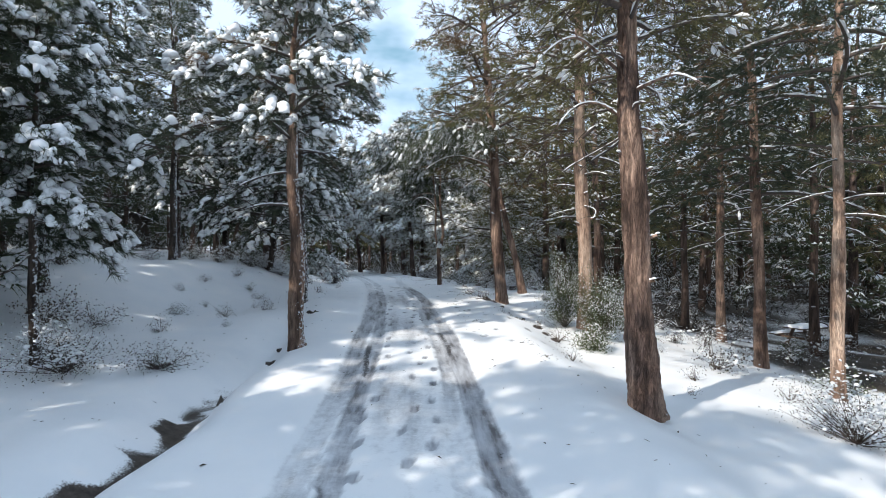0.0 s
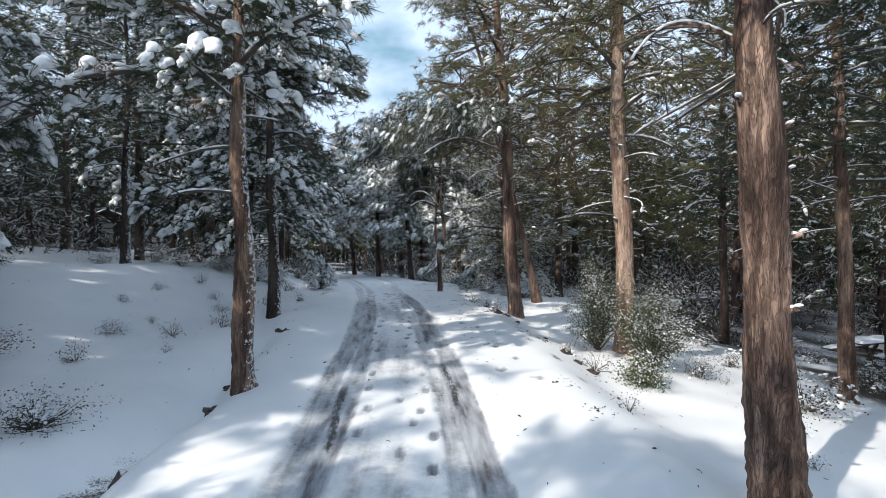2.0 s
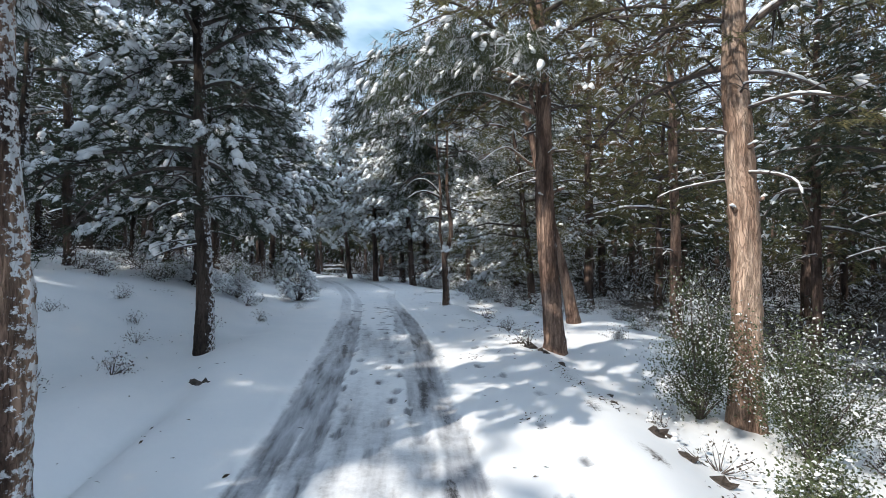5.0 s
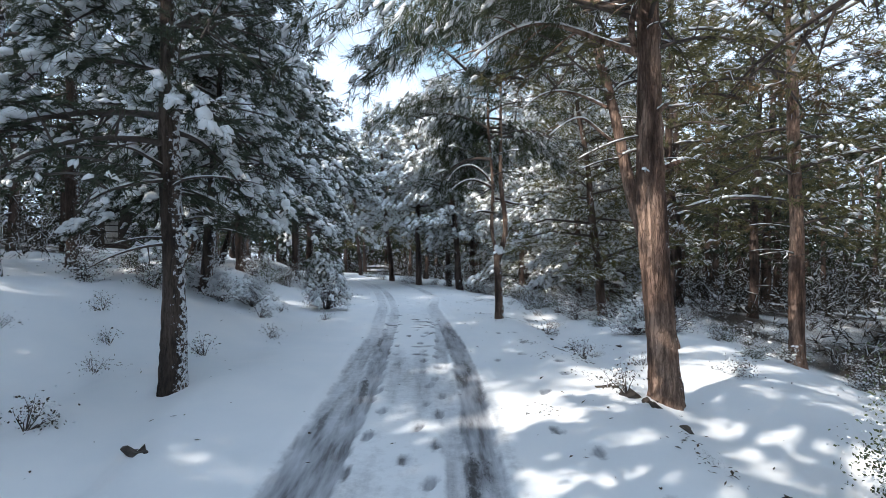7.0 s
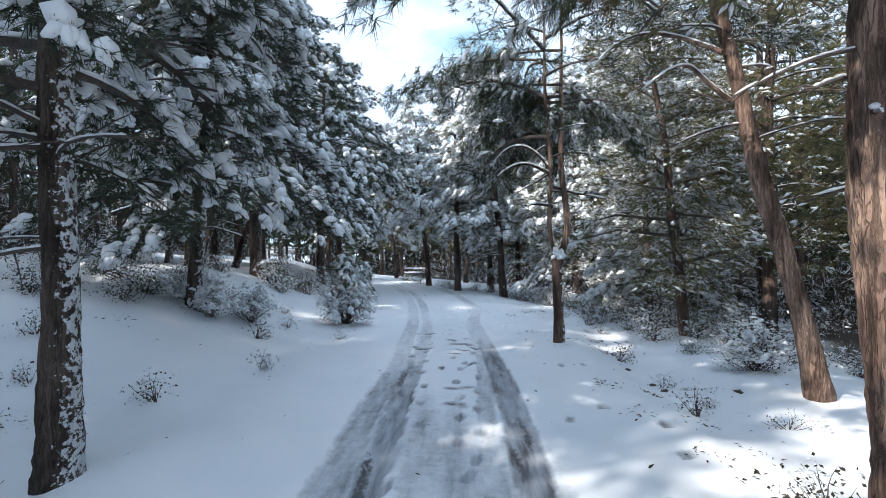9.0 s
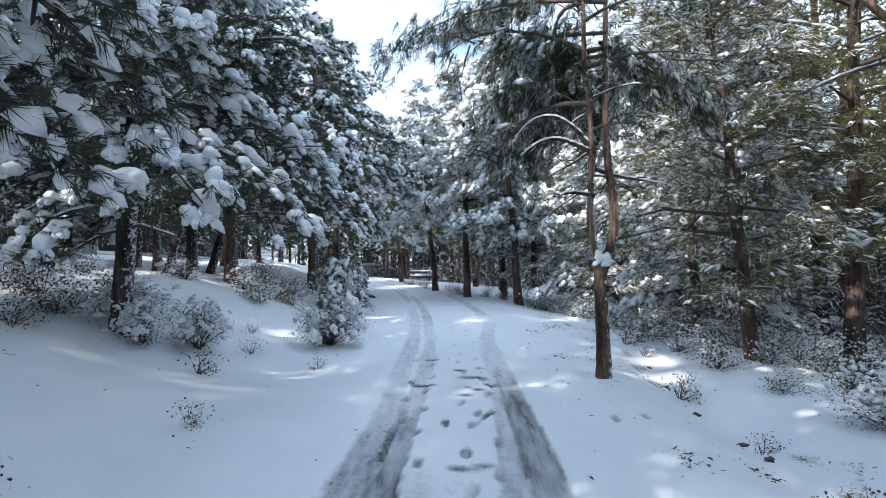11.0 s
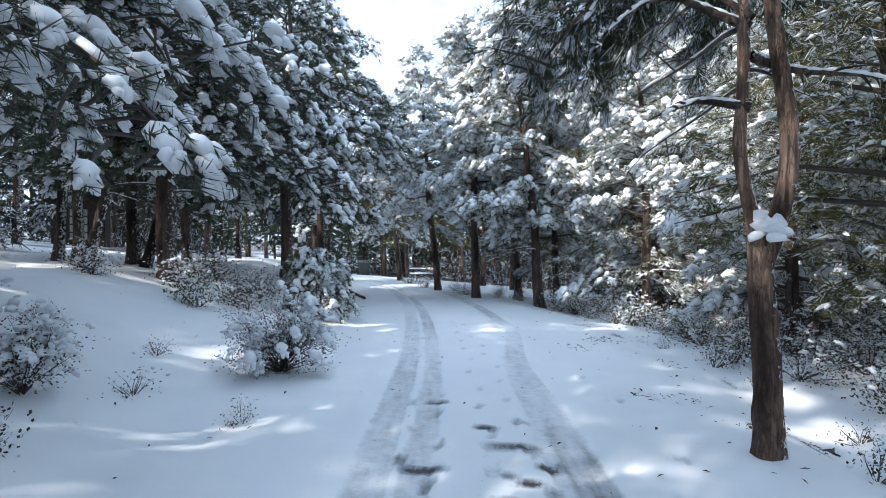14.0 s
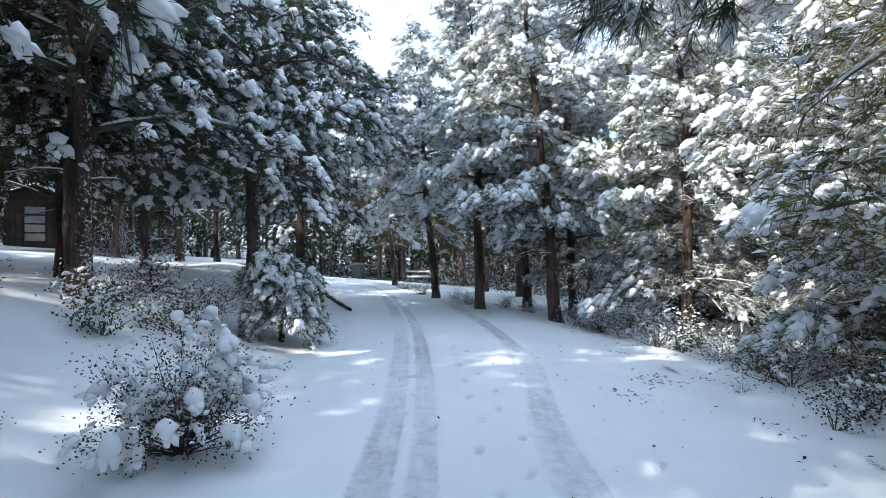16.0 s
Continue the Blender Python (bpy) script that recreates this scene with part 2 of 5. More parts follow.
BARK_FAR = bark_material("bark_far", (0.035, 0.028, 0.025), (0.085, 0.06, 0.05), (0.17, 0.12, 0.1), 0.45)
TWIG = plain_material("twig_bark", (0.032, 0.025, 0.022), (0.105, 0.08, 0.067), 30)
NEEDLE = leaf_material("needles_dark_green", (0.04, 0.055, 0.032), (0.125, 0.14, 0.08), 0.6, 0.2)
# needle tone carries the light: one shaded copy, then three brighter sunlit olive ones
NEEDLE_SHADED = leaf_material("needles_shaded_green", (0.032, 0.044, 0.03), (0.10, 0.115, 0.075), 0.6)
NEEDLE_SUNLIT = leaf_material("needles_sunlit_olive", (0.065, 0.068, 0.032), (0.25, 0.225, 0.11), 0.6)
NEEDLE_FROST_LIT = leaf_material("needles_frosted_lit", (0.10, 0.105, 0.055), (0.30, 0.28, 0.15), 0.6, 0.45)
NEEDLE_SUNNY = leaf_material("needles_sunny_dusted", (0.06, 0.062, 0.024), (0.26, 0.24, 0.11), 0.6, 0.2)
NEEDLE_BROWN = leaf_material("needles_withered", (0.08, 0.05, 0.025), (0.24, 0.16, 0.09), 0.6, 0.1)
LEAF = leaf_material("leaves_evergreen", (0.05, 0.07, 0.03), (0.17, 0.195, 0.11), 0.5, 0.2)
LEAF_DULL = leaf_material("leaves_dull", (0.035, 0.03, 0.022), (0.15, 0.125, 0.095), 0.55, 0.33)
BRAMBLE = leaf_material("leaves_bramble", (0.05, 0.036, 0.028), (0.18, 0.13, 0.09), 0.6, 0.42)
# forest shade is put into this dark brush colour
BRUSH_SHADE = leaf_material("brush_shade", (0.02, 0.018, 0.013), (0.085, 0.07, 0.052), 0.7, 0.22)
SHRUB = leaf_material("leaves_dark_shrub", (0.04, 0.032, 0.03), (0.15, 0.12, 0.11), 0.55, 0.08)
LITTER = leaf_material("fallen_leaves", (0.025, 0.02, 0.015), (0.10, 0.07, 0.045), 0.7)
EARTH = plain_material("wet_earth", (0.02, 0.016, 0.014), (0.09, 0.07, 0.055), 14, 0.6, 0.8)
BOARD = plain_material("hut_boards", (0.02, 0.015, 0.012), (0.06, 0.042, 0.032), 8, 0.8)
PALE_BOARD = plain_material("pale_boards", (0.24, 0.23, 0.21), (0.38, 0.36, 0.33), 8, 0.7)
TABLE_WOOD = plain_material("table_wood", (0.05, 0.035, 0.026), (0.16, 0.11, 0.08), 12, 0.7)
BIN_METAL = plain_material("bin_steel", (0.035, 0.045, 0.04), (0.09, 0.10, 0.085), 6, 0.5)
RUBBER = plain_material("rubber", (0.02, 0.02, 0.02), (0.04, 0.04, 0.04), 20)

# ---- ground ----


def ease(a, b, x):
    k = np.clip((np.asarray(x, float) - a) / (b - a), 0, 1)
    return k * k * (3 - 2 * k)


def road_x(y):
    """Middle of the forest road."""
    y = np.clip(np.asarray(y, float), -60, 62)
    return np.where(y > 4, ROAD[0] * y**3 + ROAD[1] * y**2 + ROAD[2] * y + ROAD[3] - 0.05 * np.clip(y - 42, 0, 12) ** 2, -0.35 - 0.02 * (y - 4))


ROAD = (-4.86e-05, -3.255e-03, 4.4e-04, -0.334)


def road_z(y):
    return 0.2 + 0.33 * ease(3, 17, y) - 0.2 * ease(25, 45, y)


def hump(x, y, cx, cy, rx, ry):
    return np.exp(-(((x - cx) / rx) ** 2) - ((y - cy) / ry) ** 2)


def waves(x, y):
    """Soft uneven lie of the snow."""
    return (0.5 * np.sin(0.9 * x + 1.3) * np.cos(0.7 * y) + 0.35 * np.sin(1.9 * y + 0.6 * x) * np.cos(1.4 * x - 0.4)
            + 0.22 * np.sin(3.7 * x + 2.1 * y) * np.cos(2.9 * y - 1.7 * x))


def ground_z(x, y):
    x, y = np.asarray(x, float), np.asarray(y, float)
    u = x - road_x(y)
    left, right = -u, u
    z = road_z(y)
    foot = 5.0 - 3.0 * ease(11, 19, y)
    z = z + 1.15 * ease(foot, foot + 4.6, left) + 0.08 * np.clip(left - 8, 0, 22)
    outer = ease(6, 10, right)
    fall = 1.0 - 0.68 * (ease(13, 22, y) * (1 - outer) + ease(19, 28, y) * outer)
    z = z - fall * (0.42 * ease(2.2, 3.6, right) + 0.62 * ease(3.5, 8.5, right) + 0.125 * np.clip(right - 7.5, 0, 12))
    # drain beside the road, open and wet at first, drifted over further on
    ditch = 1.0 - 0.8 * ease(10.5, 15, y) - 0.2 * ease(15, 20, y)
    z = z - 0.45 * ditch * np.exp(-((left - 2.8 - 0.1 * np.sin(1.9 * y)) / 0.46) ** 2) - 0.16 * ditch * ease(2.0, 3.2, left) * (1 - ease(4, 6.5, left))
    # mounds and hollow on the other side
    z = z + 0.12 * hump(x, y, 3.2, 12.2, 1.2, 1.2) + 0.30 * hump(x, y, 3.2, 18.6, 1.5, 2.2) + 0.35 * hump(x, y, 3.6, 15.2, 1.3, 1.6)
    z = z - 0.30 * hump(x, y, 1.15, 20.4, 0.55, 2.6) + 0.1 * hump(x, y, -0.1, 20.4, 0.6, 0.8) + 0.16 * hump(x, y, -3.9, 14.4, 1.3, 2.4) + 0.15 * hump(x, y, 1.75, 14.7, 1.1, 1.8)
    off = ease(1.3, 3.2, np.abs(u))
    z = z + waves(x, y) * (0.012 + 0.075 * off)
    return z


def gz(x, y):
    return float(ground_z(x, y))


def axis(core, step, grow, far):
    lo, hi = core
    mid = list(np.arange(lo, hi + step / 2, step))
    a, d, out = hi, step, []
    while a < far:
        d *= grow
        a += d
        out.append(a)
    b, d, pre = lo, step, []
    while b > -far:
        d *= grow
        b -= d
        pre.append(b)
    return np.array(pre[::-1] + mid + out)


def make_mesh(name, verts, faces, mat, smooth=True):
    """A mesh from arrays of corners and of triangles or quads."""
    verts, faces = np.asarray(verts, np.float32), np.asarray(faces, np.int32)
    me = bpy.data.meshes.new(name)
    nf, k = faces.shape
    me.vertices.add(len(verts))
    me.vertices.foreach_set("co", verts.ravel())
    me.loops.add(nf * k)
    me.loops.foreach_set("vertex_index", faces.ravel())
    me.polygons.add(nf)
    me.polygons.foreach_set("loop_start", np.arange(nf, dtype=np.int32) * k)
    me.polygons.foreach_set("use_smooth", np.full(nf, smooth))
    me.update(calc_edges=True)
    me.materials.append(mat)
    return me


def part(name, me, parent, label=""):
    ob = new(name, me)
    ob.parent = parent
    return tagged(ob, label)


def thing(name, x, y, z, label, category, group="", kind=""):
    ob = new(name)
    ob.empty_display_size = 0.2
    ob.matrix_world = pose(x, y, z)
    return tagged(ob, label, category, group, kind)


rng = np.random.default_rng(7)


def build_ground():
    us = axis((-1.25, 1.35), 0.04, 1.1, 700)
    ys = axis((2.8, 28.0), 0.09, 1.08, 900)
    u, Y = np.meshgrid(us, ys)
    X = u + road_x(Y)
    Z = ground_z(X, Y)
    wob = 0.022 * np.sin(0.5 * Y) + 0.012 * np.sin(1.7 * Y + 1)
    slush = np.zeros_like(Z)
    depth = np.zeros_like(Z)
    bare = np.zeros_like(Z)
    worn = (1.0 - 0.57 * ease(15.5, 23.0, Y)) * (0.72 + 0.28 * ease(4, 9, Y))
    # wheel ruts left by more than one passage; further on only three thin ones, and one of them swings wide
    far = ease(15.0, 24.0, Y)
    swing = 0.48 * ease(22.8, 27.0, Y)
    for off, later, wide, amt, ph in ((-0.84, -0.68, 0.15, 0.8, 0.0), (-0.56, -0.34, 0.12, 0.95, 1.1), (0.56, 0.62, 0.10, 0.6, 2.0), (0.84, 0.74, 0.15, 0.95, 0.7)):
        mid = off + (later - off) * far + (swing - 0.13 * ease(9.5, 13.5, Y) * (1 - far) if off > 0 else -0.05 * far)
        d = np.abs(u - mid - (wob * np.cos(ph) + 0.02 * np.sin(1.1 * Y + ph * 3)) * (1 - 0.6 * far))
        band = 1 - ease(wide * 0.85, wide * 1.2, d + 0.015 * np.sin(Y * 13 + off * 9) * np.sin(Y * 5.1) * (1 - far))
        gate = amt * (0.72 + 0.28 * np.sin(0.9 * Y + ph * 5) * np.sin(0.37 * Y + ph))
        slush = np.maximum(slush, band * gate * worn)
        depth = np.maximum(depth, band * (0.55 + 0.45 * worn))
    # bare wet patches in the ruts
    for off, ph in ((-0.62, 0.3), (0.74, 1.7), (0.58, 3.9)):
        d = np.abs(u - off - wob - 0.03 * np.sin(2.7 * Y + ph))
        core = (1 - ease(0.0, 0.14, d)) * np.clip(0.35 + np.sin(1.3 * Y + ph) * np.sin(0.53 * Y + 2 * ph) + 0.3 * np.sin(4.3 * Y + ph), 0, 1)
        bare = np.maximum(bare, core * (1 - ease(18.5, 20.5, Y)) * ease(4, 8, Y))
    centre = (1 - ease(0.9, 1.15, np.abs(u))) * worn
    trail = np.exp(-((np.abs(u + 0.08 - wob) - 0.16) / 0.09) ** 2)
    slush = np.maximum(slush, (0.33 + 0.2 * trail) * centre * (1 - 0.6 * ease(15, 20, Y)) * (0.65 + 0.35 * np.sin(1.3 * Y + 2 * u)))
    # slush dragged across the road by turning wheels
    for su, sy, ln, wd, turn in ((0.24, 20.5, 0.22, 0.05, 0.1), (-0.42, 20.0, 0.17, 0.06, 0.15), (0.36, 18.95, 0.03, 0.22, -0.4), (0.1, 20.9, 0.12, 0.03, 0.2), (0.4, 21.1, 0.1, 0.03, 0.0), (0.3, 19.9, 0.2, 0.04, -0.5),
                                 (0.05, 19.6, 0.16, 0.035, 0.1), (0.5, 20.2, 0.12, 0.05, 0.4), (-0.1, 18.6, 0.035, 0.1, 0.1), (-0.35, 21.5, 0.13, 0.04, 0.1), (0.15, 17.6, 0.2, 0.04, 0.2), (0.1, 16.9, 0.14, 0.05, -0.2)):
        dx, dy = u - su, Y - sy
        a, b = dx * math.cos(turn) + dy * math.sin(turn), -dx * math.sin(turn) + dy * math.cos(turn)
        mark = np.exp(-((a / ln) ** 4) - (b / wd) ** 2)
        bare = np.maximum(bare, 1.3 * mark)
        Z = Z - 0.012 * mark
    slush = np.maximum(slush, bare)
    Z = Z - 0.026 * depth - 0.012 * centre
    ridge = np.exp(-((np.abs(u) - 1.08) / 0.07) ** 2) + 0.7 * np.exp(-((np.abs(u) - 0.36) / 0.09) ** 2)
    Z = Z + 0.012 * ridge * (0.5 + 0.5 * np.sin(4.1 * Y) * np.sin(9.7 * Y + u * 5))
    soil_shade = np.zeros_like(Z)
    # footprints, in pairs along the road
    steps = []
    y, s = 3.5, 1
    while y < 27:
        steps.append((float(road_x(y)) - 0.45 + 0.11 * s + rng.normal(0, 0.04), y, rng.normal(0.05, 0.12)))
        if y > 4:
            steps.append((float(road_x(y + 0.3)) + 0.25 - 0.12 * s + rng.normal(0, 0.06), y + 0.3, rng.normal(0, 0.15)))
        y, s = y + 0.36 + rng.normal(0, 0.03), -s
    for k in range(22):
        y = rng.uniform(9, 24)
        steps.append((float(road_x(y)) + rng.normal(1.75, 0.28), y, rng.normal(0.1, 0.3)))
    for fx, fy, turn in steps:
        j0, j1 = np.searchsorted(ys, (fy - 0.3, fy + 0.3))
        side = fx - float(road_x(fy))
        i0, i1 = np.searchsorted(us, (side - 0.4, side + 0.4))
        dx, dy = X[j0:j1, i0:i1] - fx, Y[j0:j1, i0:i1] - fy
        a, b = dx * math.cos(turn) + dy * math.sin(turn), -dx * math.sin(turn) + dy * math.cos(turn)
        e = np.sqrt((a / 0.055) ** 2 + (b / 0.125) ** 2)
        pit = 1 - ease(0.55, 1.25, e)
        Z[j0:j1, i0:i1] += -0.022 * pit + 0.006 * np.exp(-((e - 1.45) / 0.3) ** 2)
        dirt = float(rng.uniform(0.45, 1.0)) * float(1 - 0.6 * ease(17, 23, fy))
        slush[j0:j1, i0:i1] = np.maximum(slush[j0:j1, i0:i1], pit * dirt)
    # bare wet earth in the drain and along the cut edge
    left = -u
    soil_shade = np.maximum(soil_shade, 1.1 * np.exp(-((left - 2.86 - 0.1 * np.sin(1.9 * Y) - 0.07 * np.sin(7 * Y) - 0.04 * np.sin(17 * Y)) / 0.2) ** 4) * (1 - ease(7.2, 9.3, Y)) * (0.72 + 0.2 * np.sin(3.1 * Y) + 0.22 * np.sin(8.3 * Y + 3 * left) * np.sin(5.9 * left + 2.2 * Y)))
    soil_shade = np.maximum(soil_shade, 0.55 * np.exp(-((u - 2.55 - 0.1 * np.sin(2.0 * Y)) / 0.13) ** 2) * ease(8.5, 10, Y) * (1 - ease(13, 15, Y)) * (0.6 + 0.4 * np.sin(5.3 * Y)))
    soil_shade = np.maximum(soil_shade, 0.6 * np.exp(-((u - 3.2 - 0.15 * np.sin(1.4 * Y)) / 0.2) ** 2) * ease(16, 18, Y) * (1 - ease(26, 29, Y)) * (0.5 + 0.5 * np.sin(4.1 * Y) * np.sin(2.7 * Y)))
    # the woods' floor: bare litter, darkened to paint the dense shade under the trees
    mottled = 0.5 + 0.35 * np.sin(0.83 * X + 0.7 * np.sin(0.61 * Y)) * np.sin(0.71 * Y + 1.1 * np.sin(0.47 * X)) + 0.25 * np.sin(2.3 * X + 1.2 * Y) * np.sin(1.9 * Y - X)
    floor_shade = np.maximum(ease(7.5, 10.5, u) * ease(6, 12, Y), 0.8 * ease(8, 12, -u) * ease(20, 26, Y))
    floor_shade = np.maximum(floor_shade, ease(44, 52, Y) * ease(3, 5, np.abs(u)))
    soil_shade = np.maximum(soil_shade, 0.72 * floor_shade * np.clip(0.35 + 0.9 * mottled, 0, 1.2))
    ny, nx = Z.shape
    idx = np.arange(ny * nx).reshape(ny, nx)
    faces = np.stack([idx[:-1, :-1], idx[:-1, 1:], idx[1:, 1:], idx[1:, :-1]], -1).reshape(-1, 4)
    me = make_mesh("ground", np.stack([X, Y, Z], -1).reshape(-1, 3), faces, GROUND)
    for key, val in (("slush", slush), ("soil_shade", soil_shade), ("bare", bare), ("across", u)):
        at = me.attributes.new(key, "FLOAT", "POINT")
        at.data.foreach_set("value", val.astype(np.float32).ravel())
    tagged(new("ground", me), "snow-covered forest ground with a slushy tyre-marked road", "ground", kind="structure")


build_ground()

# ---- plant building blocks ----
UP = np.array((0.0, 0.0, 1.0))


def unit(v):
    v = np.asarray(v, float)
    return v / np.maximum(np.linalg.norm(v, axis=-1, keepdims=True), 1e-9)


def ball(level):
    bm = bmesh.new()
    bmesh.ops.create_icosphere(bm, subdivisions=level, radius=1)
    v = np.array([p.co[:] for p in bm.verts])
    f = np.array([[q.index for q in p.verts] for p in bm.faces])
    bm.free()
    return v, f


BALL = {1: ball(1), 2: ball(2)}
BALL[0] = (np.array([(1, 0, 0), (0, 1, 0), (-1, 0, 0), (0, -1, 0), (0, 0, 1), (0, 0, -1.0)]), np.array([(0, 1, 4), (1, 2, 4), (2, 3, 4), (3, 0, 4), (1, 0, 5), (2, 1, 5), (3, 2, 5), (0, 3, 5)]))


def tube(path, radii, sides, rough=0.0, r=rng, cap=True):
    """A tapered limb along a path: corners and quads."""
    path, radii = np.asarray(path, float), np.asarray(radii, float)
    n = len(path)
    tang = unit(np.gradient(path, axis=0))
    ref = np.array((1.0, 0.13, 0.07)) if abs(tang[0][2]) > 0.7 else UP
    a = unit(np.cross(tang, ref))
    b = np.cross(tang, a)
    ang = np.linspace(0, 2 * math.pi, sides, endpoint=False)
    rad = np.repeat(radii[:, None], sides, 1)
    if rough:
        lobes = sum(np.sin(k * ang + r.uniform(0, 6))[None] * np.sin(np.linspace(0, n * 0.11 * k, n) + r.uniform(0, 6))[:, None] for k in (2, 3, 5, 7))
        rad = rad * (1 + rough * (0.35 * lobes + r.normal(0, 0.55, rad.shape)))
    v = path[:, None] + (a[:, None] * np.cos(ang)[None, :, None] + b[:, None] * np.sin(ang)[None, :, None]) * rad[..., None]
    i = np.arange(n * sides).reshape(n, sides)
    j = np.roll(i, -1, 1)
    f = np.stack([i[:-1], j[:-1], j[1:], i[1:]], -1).reshape(-1, 4)
    return v.reshape(-1, 3), f


def join(pieces):
    vs, fs, k = [], [], 0
    for v, f in pieces:
        vs.append(v)
        fs.append(f + k)
        k += len(v)
    return np.concatenate(vs), np.concatenate(fs)


def needles(p, d, size, count, width, r):
    """Tufts of needles: count slim blades fanned round d at every point p."""
    n = len(p)
    size = np.broadcast_to(np.asarray(size, float), (n,))
    ball_dir = unit(r.normal(size=(n, count, 3)))
    way = unit(d[:, None] * r.uniform(0.5, 1.3, (n, count, 1)) + ball_dir * 0.85 - UP * 0.12)
    length = size[:, None, None] * r.uniform(0.7, 1.25, (n, count, 1))
    root = p[:, None] - d[:, None] * size[:, None, None] * r.uniform(0, 0.7, (n, count, 1))
    side = unit(np.cross(way, unit(r.normal(size=(n, count, 3))))) * width
    tip = root + way * length
    v = np.stack([root - side, root + side, tip], 2).reshape(-1, 3)
    return v, np.arange(len(v)).reshape(-1, 3)


def snow_pads(p, d, a, b, c, level, r):
    """Cushions of snow at the points p, long along d, a x b x c half sizes."""
    bv, bf = BALL[level]
    n = len(p)
    d = unit(d)
    side = unit(np.cross(d, UP + r.normal(0, 0.15, (n, 3))))
    up = unit(np.cross(side, d))
    up = up * np.sign(up[:, 2:3] + 1e-6)
    shape = bv.copy()
    shape[:, 2] = np.where(shape[:, 2] < 0, shape[:, 2] * 0.55, shape[:, 2])
    lump = 1 + r.normal(0, 0.14 if level == 1 else 0.12, (n, len(bv), 1))
    q = shape[None] * lump
    a, b, c = (np.broadcast_to(np.asarray(k, float), (n,))[:, None, None] for k in (a, b, c))
    sag = -0.35 * c * (q[..., :1].clip(0)) ** 2
    v = p[:, None] + q[..., :1] * a * d[:, None] + q[..., 1:2] * b * side[:, None] + q[..., 2:3] * c * up[:, None] + sag * UP
    f = bf[None] + (np.arange(n) * len(bv))[:, None, None]
    return v.reshape(-1, 3), f.reshape(-1, 3)


def spray_snow(C, D, L, level, heavy, r):
    """Snow on sprays of needles: a drooping mitten of lumps on laden ones, thin fingers along the twigs of dusted ones."""
    n = len(C)
    side = unit(np.cross(D, UP))
    sets = []
    if heavy:
        lie = unit(D * (1, 1, 0.6))
        sets.append(snow_pads(C + UP * (0.08 * L)[:, None] + r.normal(0, 0.06, (n, 3)) * L[:, None], lie, L * r.uniform(0.26, 0.44, n), L * r.uniform(0.24, 0.38, n), L * r.uniform(0.24, 0.36, n), level, r))
    for turn in ((-0.55, -0.18, 0.2, 0.58) if heavy else (-0.6, 0.0, 0.6)):
        keep = r.uniform(size=n) < (0.85 if heavy else 0.8)
        a = (turn + r.normal(0, 0.22, n))[:, None]
        w = unit(D * np.cos(a) + side * np.sin(a) - UP * r.uniform(0.05, 0.75 if heavy else 0.3, (n, 1)))
        at = C + w * (L * (r.uniform(0.25, 0.48, n) if heavy else r.uniform(0.35, 0.62, n)))[:, None] + UP * (L * (0.03 if heavy else 0.1))[:, None]
        k = 1.25 if heavy else 0.75
        sets.append(snow_pads(at[keep], w[keep], (L * r.uniform(0.2, 0.36, n))[keep], (k * L * r.uniform(0.1, 0.17, n))[keep], (k * L * r.uniform(0.1, 0.16, n))[keep], max(0, level - 1) if not heavy else max(level - 1, 1), r))
    return join(sets)


def over_road(p, base):
    """Which points hang low over the road, where boughs have been cut and brushed away."""
    w = p + base
    u = np.abs(w[:, 0] - road_x(w[:, 1]))
    return (u < 1.7) & (w[:, 2] < 3.7) & (w[:, 1] < 20.0)


